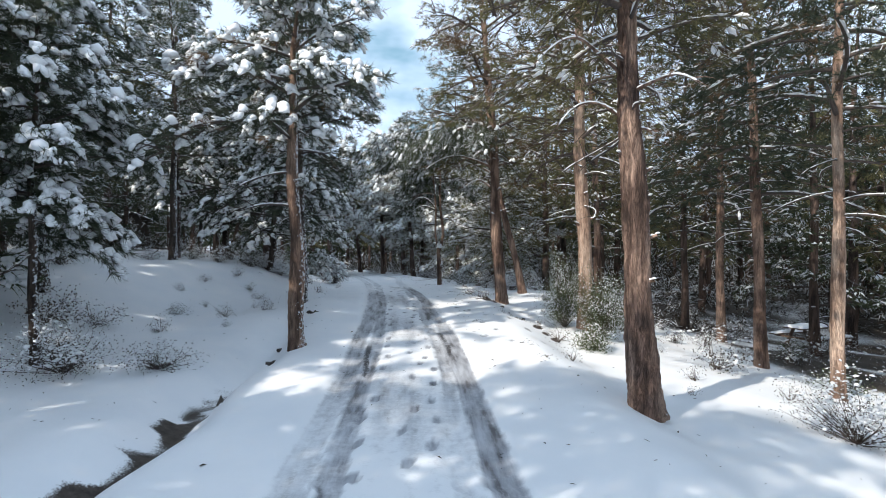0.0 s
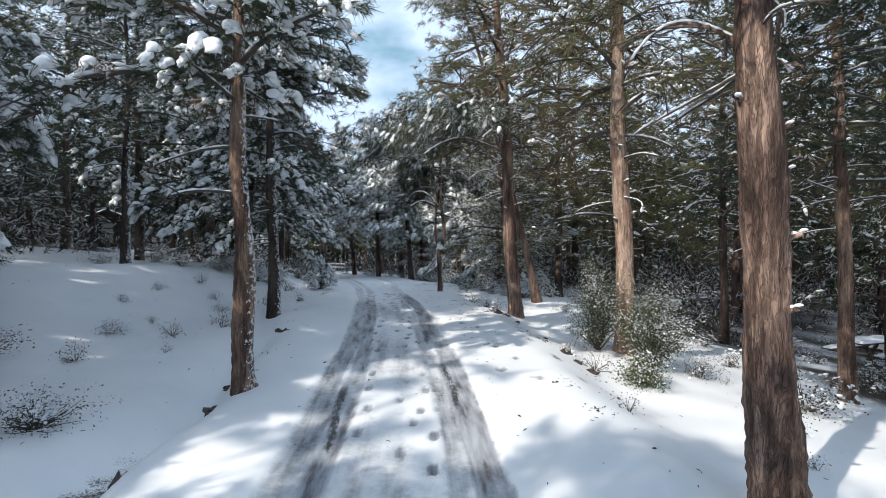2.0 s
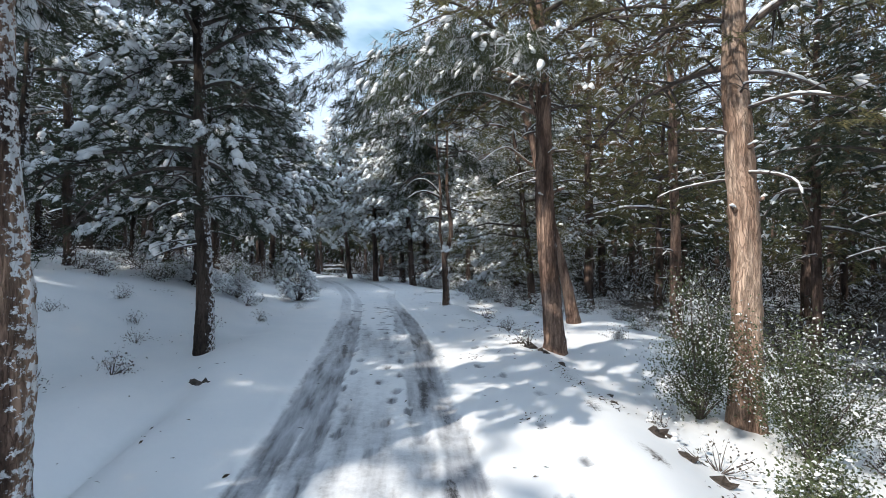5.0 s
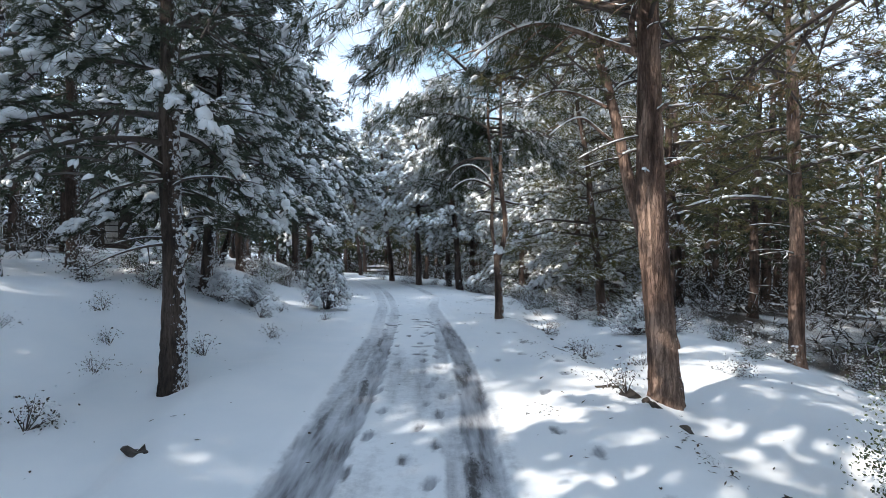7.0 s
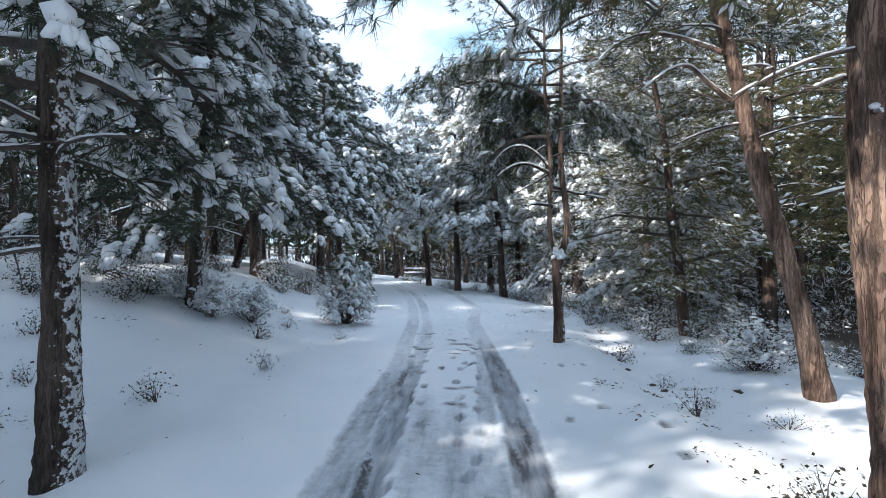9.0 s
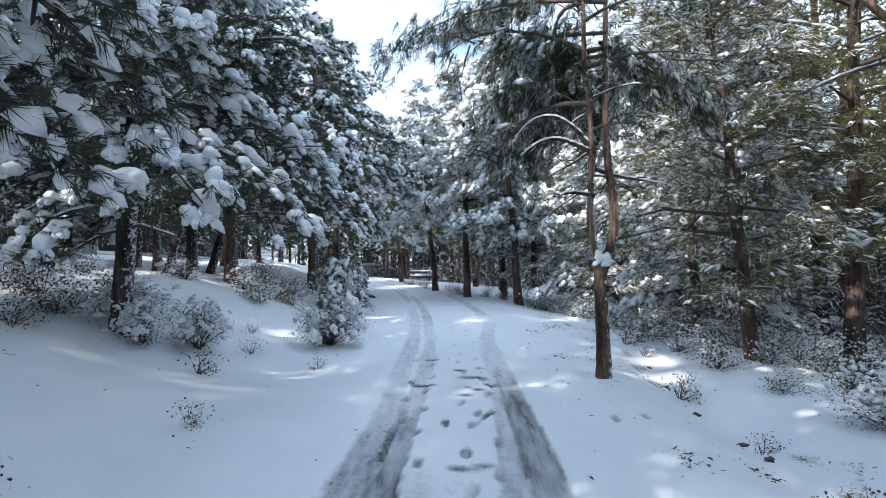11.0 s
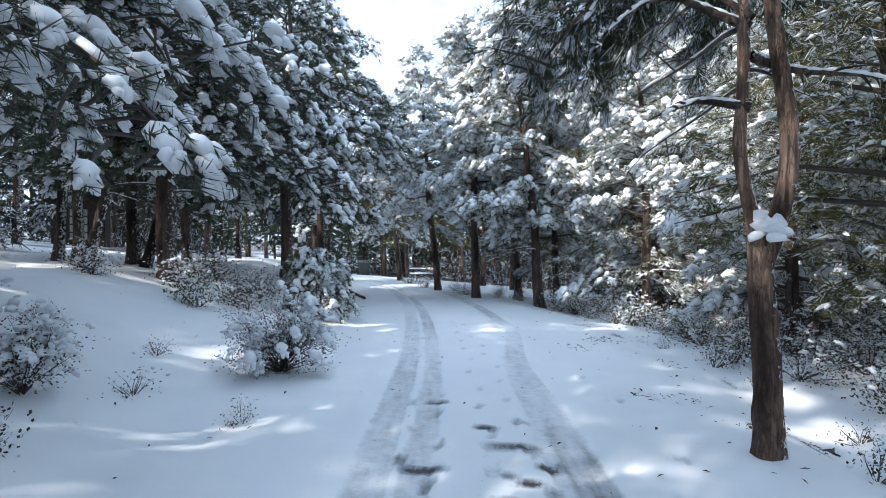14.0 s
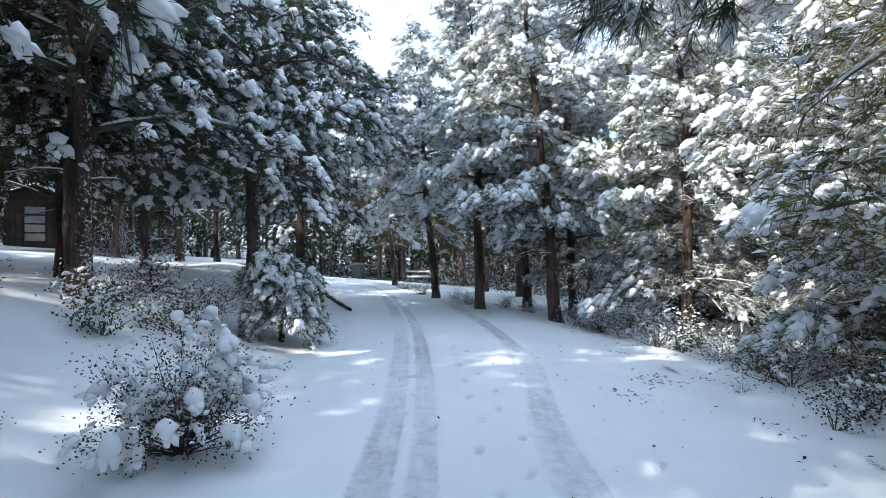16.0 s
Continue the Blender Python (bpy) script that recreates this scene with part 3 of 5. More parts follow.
def pine(label, x, y, r0, height, crown_from, reach, seed, lean=(0, 0), bend=0.0, boughs=40, cloud=90, tuft=0.15, blades=14,
         width=0.0052, snow=0.5, pad_level=1, droop=0.4, dead=6, bark=None, leaf=None, sides=18, rings=60, name="pine_tree", group="",
         fork=None, top=0.35, keep_clear=True, cheap=False, brown=0.0, road_side=0.0, spray=0.27, laden=0.0, fan_level=1, bunch=7):
    """A pine: trunk, each bough, dead snags, the needles in sprays and the snow that lies on them.
    laden: the share of boughs under heavy snow; snow: the share of the other sprays that are dusted."""
    r = np.random.default_rng(seed)
    base = np.array((x, y, gz(x, y) - 0.05))
    tree = thing(name, *base, label, "tree", group)
    bark, leaf = bark or BARK_SHADED, leaf or NEEDLE
    ph = r.uniform(0, 6.28, 4)

    def axis_at(s):
        s = np.asarray(s, float)
        wx = bend * np.sin(math.pi * s * 1.1) + 0.05 * np.sin(s * 7 + ph[0]) * s * 2 + 0.02 * np.sin(s * 19 + ph[1])
        wy = 0.06 * np.sin(s * 6 + ph[1]) * s * 2
        if fork is not None:
            wx = wx - 0.13 * ease(fork - 0.15, fork + 0.7, s * height)
        return np.stack([lean[0] * height * s + wx, lean[1] * height * s + wy, height * s], -1)

    def radius_at(s):
        s = np.asarray(s, float)
        thin = 1.0 + 0.06 * np.sin(s * 23 + ph[2]) if fork is None else 1 - 0.42 * ease(fork - 0.15, fork + 0.2, s * height)
        return r0 * ((1 - s) ** 0.75 * 0.92 + 0.03) * thin + r0 * 0.22 * np.exp(-s * height / 0.2)

    s = np.linspace(0, 1, rings) ** 1.15
    part("trunk", make_mesh("trunk", *tube(axis_at(s), radius_at(s), sides, 0.07, r), bark), tree)
    centre, way, size, load, bough_meshes, strips = [], [], [], [], [], []
    q = np.linspace(0, 1, 7)[:, None]
    for k in range(boughs):
        h = crown_from + (height - crown_from) * ((k + r.uniform(0, 0.9)) / boughs) ** 0.9
        rel = (h - crown_from) / (height - crown_from)
        length = reach * (1 - rel**1.8) ** 0.8 * r.uniform(0.5, 1.15) + top * 0.6
        if rel < 0.1:
            length *= r.uniform(0.6, 1.0)
        az = k * 2.39996 + r.uniform(-0.5, 0.5)
        out = np.array((math.cos(az), math.sin(az), 0.0))
        length *= 1 + road_side * max(0.0, out[0] * 0.9 - out[1] * 0.3) * (1 - rel)
        rise = r.uniform(-0.12, 0.5) + 0.5 * rel
        start = axis_at(h / height)
        side = np.array((-out[1], out[0], 0.0))
        path = start + out * length * q + UP * length * (rise * q - droop * (1 - 0.6 * rel) * q**2.2) + side * length * 0.12 * np.sin(q * 3.1 + r.uniform(0, 6)) * q
        if keep_clear and over_road(path, base).any():
            length *= 0.45
            path = start + (path - start) * 0.45
            if over_road(path, base).any():
                continue
        if keep_clear and path[:, 2].min() < 0.6 * crown_from:
            continue
        rb = max(0.012, min(0.05, 0.02 * length)) * (1 - 0.3 * rel)
        if cheap or rings < 60:
            one = [tube(path[::3], rb * (1 - 0.85 * q[::3, 0]), 3)]
        else:
            one = [tube(path, rb * (1 - 0.85 * q[:, 0]), 5)]
        # sprays of needles along the bough and beside it
        heavy = r.uniform() < laden
        n = max(2, int(cloud / bunch * min(1.3, length / reach * 1.4) * (1.6 if heavy else 1.0)))
        f = 0.2 + 0.84 * ((np.arange(n) + r.uniform(0, 1, n)) / n) ** 0.8
        at = np.stack([np.interp(f, q[:, 0], path[:, c]) for c in range(3)], -1)
        across = r.normal(0, 1, n) * length * (0.15 if heavy else 0.22) * (0.3 + np.sin(np.clip(f, 0, 1) * 2.9))
        c = at + side * across[:, None] + UP * (r.normal(0.04, (0.03 if heavy else 0.085) * length + 0.05, n) - 0.3 * droop * np.abs(across))[:, None]
        d = unit(out * 0.9 + side * (across / (0.3 * length))[:, None] * 0.7 + UP * (r.normal(-0.1, 0.18, n) - (1.3 if heavy else 0.7) * droop * (f - 0.35) + 0.35 * rel)[:, None])
        centre.append(c)
        way.append(d)
        size.append(spray * r.uniform(0.75, 1.3, n))
        load.append(np.full(n, 2.0 if heavy else 0.0) * (r.uniform(size=n) < 0.85) + (r.uniform(size=n) < snow))
        if rings >= 80:
            for a, b in zip(at - out * 0.16 * length * r.uniform(0.3, 1, n)[:, None], c):
                one.append(tube(np.stack([a, (a + b) / 2 + UP * 0.025, b]), np.array((0.36, 0.26, 0.1)) * rb + 0.002, 3))
        bough_meshes.append(join(one))
        if snow + laden > 0.2 and rings >= 60 and (heavy or r.uniform() < 0.4):
            strips.append((path[1:5] + UP * rb * 0.8, unit(np.gradient(path, axis=0)[1:5]), length * 0.11, rb * 0.9 + 0.012, rb * 0.5 + 0.012))
    C, W, L, load = np.concatenate(centre), np.concatenate(way), np.concatenate(size), np.concatenate(load)
    if keep_clear:
        ok = ~over_road(C - UP * 0.15, base) & (C[:, 2] > 0.6 * crown_from)
        C, W, L, load = C[ok], W[ok], L[ok], load[ok]
    if cheap:
        tagged(part("bough_mass", make_mesh("bough_mass", *join(bough_meshes), TWIG), tree), kind="stuff")
    else:
        for b in bough_meshes:
            part("bough", make_mesh("bough", *b, TWIG), tree)
    # the tufts of each spray, fanned like a hand
    n = len(C)
    lat = np.clip(r.normal(0, 0.45, (n, bunch, 1)), -1, 1)
    fore = r.uniform(-0.8, 0.75, (n, bunch, 1))
    flank = unit(np.cross(W, UP))[:, None]
    P = C[:, None] + (W[:, None] * fore + flank * lat + UP * (r.normal(-0.04, 0.13, (n, bunch, 1)) - 0.2 * lat**2)) * L[:, None, None]
    D = unit(W[:, None] * 0.9 + flank * lat * 1.1 + UP * r.normal(-0.05, 0.25, (n, bunch, 1)))
    dry = r.uniform(size=n) < brown * (1 + np.sin(C[:, 0] * 1.3 + ph[3]) * np.sin(C[:, 2] * 1.1))
    for which, part_name, mat, label in ((~dry, "needle_mass", leaf, ""), (dry, "withered_needle_mass", NEEDLE_BROWN, "withered brown needles")):
        if which.any():
            p, d = P[which].reshape(-1, 3), D[which].reshape(-1, 3)
            tagged(part(part_name, make_mesh(part_name, *needles(p, d, tuft * r.uniform(0.75, 1.25, len(p)), blades, width, r), mat, False), tree, label), kind="stuff")
    sets = []
    for which, heavy in (((load >= 2), True), ((load == 1), False)):
        if which.any():
            sets.append(spray_snow(C[which], W[which], L[which], fan_level if heavy else pad_level, heavy, r))
    for sp, sd, a, b, c in strips:
        if keep_clear:
            k = ~over_road(sp, base)
            sp, sd = sp[k], sd[k]
        if len(sp):
            sets.append(snow_pads(sp, sd, a, b, c, 1, r))
    if sets:
        tagged(part("snow_load", make_mesh("snow_load", *join(sets), SNOW), tree, "white snow lying on the boughs"), kind="stuff")
    # bare snags below the crown
    for k in range(dead):
        h = r.uniform(crown_from * 0.72, crown_from * 1.15) + max(0.0, 1.2 - crown_from)
        az = r.uniform(0, 6.28)
        length = r.uniform(0.4, 1.5)
        q = np.linspace(0, 1, 8)[:, None]
        out = np.array((math.cos(az), math.sin(az), 0.0))
        side = np.array((-out[1], out[0], 0.0))
        path = axis_at(h / height) + out * (length * q) + UP * length * (r.uniform(-0.1, 0.5) * q - 0.35 * q**2) + side * length * 0.15 * np.sin(q * 5 + r.uniform(0, 6)) * q
        if keep_clear and over_road(path, base).any():
            continue
        rs = r.uniform(0.012, 0.024)
        ps = [tube(path, rs * (1.1 - q[:, 0]), 5)]
        for i in range(3):
            j = int(r.integers(2, 7))
            w = unit(r.normal(size=3) * (1, 1, 0.5) + out)
            ps.append(tube(np.stack([path[j], path[j] + w * length * 0.15 + UP * 0.02, path[j] + w * length * 0.32]), np.array((0.5, 0.35, 0.12)) * rs, 4))
        snag = part("dead_branch", make_mesh("dead_branch", *join(ps), TWIG), tree)
        if snow > 0.1:
            part("snow_strip", make_mesh("snow_strip", *snow_pads(path[1:6] + UP * rs * 0.9, unit(np.gradient(path, axis=0)[1:6]), length * 0.1, rs * 0.95, rs * 0.8, 1, r), SNOW), snag)
    return tree


def bush(name, label, x, y, wide, high, seed, stems=26, leaves=420, size=0.05, leaf=None, snow=0.5, pad=0.06, category="bush", group="", spread=0.085, mitten=0.0):
    """A shrub: bent stems, single leaves and the snow on them."""
    r = np.random.default_rng(seed)
    base = np.array((x, y, gz(x, y) - 0.03))
    ob = thing(name, *base, label, category, group)
    st, lp, ld, ways = [], [], [], []
    per = max(3, leaves // stems)
    for k in range(stems):
        az, tilt = r.uniform(0, 6.28), r.uniform(0.05, 1.0) ** 0.7
        q = np.linspace(0, 1, 6)[:, None]
        out = np.array((math.cos(az), math.sin(az), 0.0))
        reach, rise = wide * 0.5 * tilt * r.uniform(0.75, 1.1), high * r.uniform(0.4, 1.15) * math.sqrt(max(0.06, 1 - tilt * tilt * 0.75))
        path = out * (reach * q) + UP * (rise * q ** 0.8) + np.array((math.sin(k), math.cos(k * 1.7), 0)) * 0.08 * wide * np.sin(q * 2.6)
        st.append(tube(path, 0.0065 * (1.15 - q[:, 0]) * (0.7 + high * 0.5), 4))
        ways.append((path, out))
        f = r.uniform(0.3, 1.0, per)
        at = np.stack([np.interp(f, q[:, 0], path[:, c]) for c in range(3)], -1)
        lp.append(at + r.normal(0, spread * wide + 0.02, (per, 3)) * np.array((1, 1, 0.8)))
        ld.append(unit(np.repeat(out[None], per, 0) * 0.6 + r.normal(0, 0.6, (per, 3)) + UP * 0.25))
    for one in st:
        part("stem", make_mesh("stem", *one, TWIG), ob)
    p, d = np.concatenate(lp), np.concatenate(ld)
    p[:, 2] = np.maximum(p[:, 2], 0.04)
    n = len(p)
    if leaves:
        side = unit(np.cross(d, r.normal(size=(n, 3)))) * size * 0.32
        ln = d * (size * r.uniform(0.7, 1.3, n))[:, None]
        nrm = unit(np.cross(d, side)) * size * 0.08
        v = np.stack([p, p + ln * 0.5 + side + nrm, p + ln, p + ln * 0.5 - side + nrm], 1).reshape(-1, 3)
        tagged(part("leaf_mass", make_mesh("leaf_mass", v, np.arange(n * 4).reshape(-1, 4), leaf or LEAF, False), ob), kind="stuff")
    if snow:
        hi = p[:, 2] > np.quantile(p[:, 2], 0.25)
        drift = np.clip(0.5 + 0.9 * np.sin(p[:, 0] * 11 / wide + seed) * np.sin(p[:, 1] * 9 / wide + p[:, 2] * 7), 0.05, 1.4)
        pick = (r.uniform(size=n) < snow * 1.4 * drift) & hi
        m = int(pick.sum())
        s = pad * np.clip(r.lognormal(-0.2, 0.4, m), 0.35, 1.7)
        tagged(part("snow_load", make_mesh("snow_load", *snow_pads(p[pick] + UP * (s * 0.25)[:, None], unit(d[pick] * (1, 1, 0.5)), s, s * 0.75, s * 0.5, 1, r), SNOW), ob, "white snow lying on the leaves"), kind="stuff")
    if mitten:
        sets = []
        for path, out in ways:
            f = np.array((0.6, 0.8, 0.98))
            c = np.stack([np.interp(f, np.linspace(0, 1, 6), path[:, k]) for k in range(3)], -1) + r.normal(0, 0.05, (3, 3)) + UP * 0.04
            if r.uniform() < 0.42:
                continue
            sets.append(spray_snow(c, unit(out + r.normal(0, 0.45, (3, 3)) - UP * (0.75 * f[:, None] - 0.3)), mitten * r.uniform(0.6, 1.25, 3), 2, True, r))
        tagged(part("snow_lump_mass", make_mesh("snow_lump_mass", *join(sets), SNOW), ob, "white lumps of snow on the twig ends"), kind="stuff")
    return ob


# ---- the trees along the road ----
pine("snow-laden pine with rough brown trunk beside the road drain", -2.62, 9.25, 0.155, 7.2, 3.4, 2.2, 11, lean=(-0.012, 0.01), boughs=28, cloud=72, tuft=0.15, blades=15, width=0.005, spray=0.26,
     snow=0.6, laden=0.97, fan_level=2, leaf=NEEDLE_SHADED, droop=0.35, dead=5, brown=0.08, bark=BARK_SUNLIT, rings=110, sides=26)
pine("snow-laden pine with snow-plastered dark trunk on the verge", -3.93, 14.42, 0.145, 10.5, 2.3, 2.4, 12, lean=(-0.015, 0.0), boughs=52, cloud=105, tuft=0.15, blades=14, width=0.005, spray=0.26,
     snow=0.55, laden=0.6, leaf=NEEDLE_SHADED, droop=0.5, dead=6, bark=BARK_SHADED, rings=110, sides=26)
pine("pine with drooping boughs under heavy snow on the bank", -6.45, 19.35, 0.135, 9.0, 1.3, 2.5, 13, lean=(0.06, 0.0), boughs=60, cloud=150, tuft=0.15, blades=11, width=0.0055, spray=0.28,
     snow=0.6, laden=1.0, fan_level=2, leaf=NEEDLE_SHADED, droop=0.6, dead=3, road_side=0.3, bark=BARK_SHADED, rings=90, sides=24)
pine("snowy pine with thick flaking trunk on the bank", -8.5, 24.9, 0.19, 10.0, 2.2, 2.7, 14, boughs=50, cloud=110, tuft=0.15, blades=12, width=0.0065, spray=0.28, snow=0.5, laden=0.7, leaf=NEEDLE_SHADED, droop=0.6, road_side=0.35, dead=3, bark=BARK_FAR, rings=80)
pine("slim dark pine on the snowy slope", -8.75, 16.75, 0.13, 9.5, 3.4, 1.7, 15, boughs=34, snow=0.5, dead=4)
pine("tall pine with reddish flaking trunk and bare snags", 2.62, 6.62, 0.21, 9.6, 4.7, 2.2, 16, lean=(-0.062, 0.0), boughs=54, cloud=100, tuft=0.15, blades=12, width=0.0058, spray=0.3, pad_level=0, snow=0.4, droop=0.35, dead=9, brown=0.25,
     bark=BARK_RED, leaf=NEEDLE_SUNLIT, rings=150, sides=32)
pine("pine with reddish brown trunk at the road edge", 1.66, 14.72, 0.18, 11.5, 3.7, 2.5, 17, lean=(-0.06, 0.0), boughs=44, cloud=90, tuft=0.15, blades=12, width=0.0058, spray=0.3, pad_level=0, snow=0.4, droop=0.45, dead=8, brown=0.2,
     bark=BARK_RED, leaf=NEEDLE_SUNLIT, rings=120, sides=28)
pine("pine with pale peeling trunk rising from a green bush", 3.43, 12.35, 0.195, 12.0, 4.0, 2.6, 18, lean=(-0.025, 0.0), boughs=54, cloud=100, tuft=0.15, blades=12, width=0.0058, spray=0.3, pad_level=0, snow=0.4, droop=0.45, dead=7, brown=0.25,
     bark=BARK_PALE, leaf=NEEDLE_SUNLIT, rings=120, sides=28)
pine("leaning pine with bare brown trunk", 2.78, 18.0, 0.14, 9.5, 4.3, 2.0, 19, lean=(-0.25, 0.03), bend=0.12, boughs=34, snow=0.35, dead=5, bark=BARK_RED, leaf=NEEDLE, rings=90, sides=22)
pine("dark pine standing behind the mound", 4.9, 24.6, 0.18, 12.0, 3.6, 2.5, 20, boughs=50, pad_level=0, cloud=112, tuft=0.13, blades=12, width=0.0075, spray=0.32, snow=0.4, dead=6, bark=BARK_FAR, leaf=NEEDLE_SUNLIT, brown=0.1)
pine("pine with brown trunk among the undergrowth", 6.14, 20.35, 0.17, 12.5, 3.0, 2.7, 21, lean=(-0.03, 0), boughs=50, pad_level=0, cloud=112, tuft=0.13, blades=12, width=0.0075, spray=0.32, snow=0.55, brown=0.2, dead=6, bark=BARK_RED, leaf=NEEDLE_SUNLIT)
pine("slender pine on the snowy hollow", 8.8, 16.35, 0.15, 12.5, 3.9, 2.6, 22, boughs=50, pad_level=0, cloud=112, tuft=0.13, blades=12, width=0.0075, spray=0.32, snow=0.55, brown=0.2, dead=7, bark=BARK_RED, leaf=NEEDLE_SHADED)
pine("slender pine beside the picnic table", 7.55, 12.2, 0.15, 12.5, 4.0, 2.6, 23, lean=(-0.04, 0), boughs=50, pad_level=0, cloud=112, tuft=0.13, blades=12, width=0.0075, spray=0.32, snow=0.22, brown=0.2, dead=8, bark=BARK_RED, leaf=NEEDLE_SHADED)
pine("pale slim pine with many bare snags", 7.2, 9.4, 0.13, 12.0, 4.3, 2.5, 24, boughs=50, pad_level=0, cloud=112, tuft=0.13, blades=12, width=0.0075, spray=0.32, snow=0.22, brown=0.15, dead=10, bark=BARK_PALE, leaf=NEEDLE_SHADED)
pine("dark slender pine in the hollow", 8.8, 18.8, 0.14, 12.5, 3.6, 2.6, 25, boughs=50, pad_level=0, cloud=112, tuft=0.13, blades=12, width=0.0075, spray=0.32, snow=0.55, brown=0.2, dead=6, bark=BARK_FAR, leaf=NEEDLE_SHADED)


def bare_limb(tree, at, az, ln, arch, thick, r, bark=None):
    """A thick crooked limb with a strip of snow along its back and a few side twigs."""
    out = np.array((math.cos(az), math.sin(az), 0))
    side = np.array((-out[1], out[0], 0))
    q = np.linspace(0, 1, 12)[:, None]
    p = np.array(at) + out * ln * q + UP * ln * (arch * np.sin(q * 2.6) - 0.18 * q**2) + side * ln * 0.07 * np.sin(q * 6 + az)
    pieces = [tube(p, thick * (1.1 - q[:, 0]), 8, 0.08, r)]
    for j in (4, 6, 8, 9, 10):
        w = unit(out * 0.7 + side * r.choice((-1, 1)) * r.uniform(0.4, 1.0) + UP * r.uniform(-0.4, 0.3))
        k = np.linspace(0, 1, 5)[:, None]
        pieces.append(tube(p[j] + w * ln * 0.3 * k - UP * 0.1 * ln * k**2, thick * 0.35 * (1.1 - k[:, 0]), 5))
    limb = part("bare_limb", make_mesh("bare_limb", *join(pieces), bark or BARK_SHADED), tree)
    part("snow_strip", make_mesh("snow_strip", *snow_pads(p[1:-1] + UP * thick * 0.8 * (1.1 - q[1:-1]), unit(np.gradient(p, axis=0)[1:-1]), ln * 0.075, thick * 0.85, thick * 0.6, 2, r), SNOW), limb)


def hanging_bough(tree, at, az, ln, fall, r):
    """A bough that hangs down under its long needles."""
    out = np.array((math.cos(az), math.sin(az), 0))
    side = np.array((-out[1], out[0], 0))
    q = np.linspace(0, 1, 10)[:, None]
    p = np.array(at) + out * ln * q + UP * (0.25 * ln * q - fall * q**2.4) + side * 0.1 * np.sin(q * 5 + az)
    bough = part("hanging_bough", make_mesh("hanging_bough", *tube(p, 0.026 * (1.1 - q[:, 0]), 6), TWIG), tree)
    n = 190
    f = r.uniform(0.3, 1.0, n)
    c = np.stack([np.interp(f, q[:, 0], p[:, i]) for i in range(3)], -1) + r.normal(0, 0.13, (n, 3)) - UP * np.abs(r.normal(0, 0.1, (n, 1)))
    d = unit(out * 0.5 + side * r.normal(0, 0.4, (n, 1)) - UP * r.uniform(0.3, 1.2, (n, 1)))
    tagged(part("needle_mass", make_mesh("needle_mass", *needles(c, d, 0.2, 20, 0.0045, r), NEEDLE, False), bough), kind="stuff")
    w = r.uniform(size=n) < 0.16
    tagged(part("snow_load", make_mesh("snow_load", *snow_pads(c[w] + UP * 0.05, d[w], 0.09, 0.05, 0.035, 1, r), SNOW), bough), kind="stuff")


def forked_pine():
    """The small pine whose trunk parts at two metres into two stems, snow lying in the fork."""
    tree = pine("small forked pine with snow lying in its fork", -0.14, 20.4, 0.096, 7.6, 3.2, 2.2, 31, lean=(-0.012, 0), bend=-0.03, boughs=20, cloud=60, snow=0.35, droop=0.6, fork=1.5,
                dead=6, bark=BARK_SUNLIT, leaf=NEEDLE, rings=90, sides=22)
    r = np.random.default_rng(5)
    q = np.linspace(0, 1, 40)[:, None]
    path = np.array((-0.02, 0.0, 1.36)) + np.array((0.17, 0.02, 0)) * np.sin(np.clip(q * 9, 0, 1.57)) - np.array((0.12, 0, 0)) * ease(0.14, 0.42, q) + UP * (4.6 * q)
    part("second_stem", make_mesh("second_stem", *tube(path, 0.066 * (1 - 0.7 * q[:, 0]), 18, 0.05, r), BARK_SUNLIT), tree)
    drip = np.array([(0.0, -0.05, 1.57), (0.03, -0.06, 1.6), (-0.04, -0.06, 1.59), (-0.09, -0.05, 1.52), (0.09, -0.05, 1.55), (0.02, -0.09, 1.51), (-0.05, -0.04, 1.64), (0.06, -0.03, 1.63)])
    part("snow_cushion", make_mesh("snow_cushion", *snow_pads(drip, unit(np.array((1.0, 0.0, 0.1)) + r.normal(size=(8, 3)) * 0.4), np.array((0.1, 0.08, 0.08, 0.05, 0.05, 0.06, 0.05, 0.04)), np.full(8, 0.055), np.array((0.07, 0.06, 0.06, 0.04, 0.04, 0.045, 0.06, 0.06)), 2, r), SNOW), tree)
    for z, az, ln, fall in ((4.0, 2.2, 1.7, 1.25), (4.3, 2.6, 1.9, 1.1), (3.9, 1.7, 1.5, 1.1), (4.4, 1.2, 1.8, 1.0), (4.1, 0.5, 1.6, 1.0), (4.5, 2.95, 1.6, 0.55), (4.9, 3.1, 3.1, 1.35), (5.1, 2.8, 2.6, 1.0), (4.1, 2.35, 2.3, 1.75), (4.0, 2.1, 2.0, 1.55), (4.2, 2.5, 2.2, 1.5), (4.3, 2.2, 2.6, 1.9)):
        hanging_bough(tree, (0.05, 0, z), az, ln, fall, r)
    for z, az, ln, arch in ((3.0, 2.9, 1.15, 0.5), (2.95, 3.3, 1.0, 0.25), (2.4, 3.3, 0.62, 0.12), (2.75, 0.1, 0.9, -0.1)):
        bare_limb(tree, (-0.1, 0, z), az, ln, arch, 0.032, r)


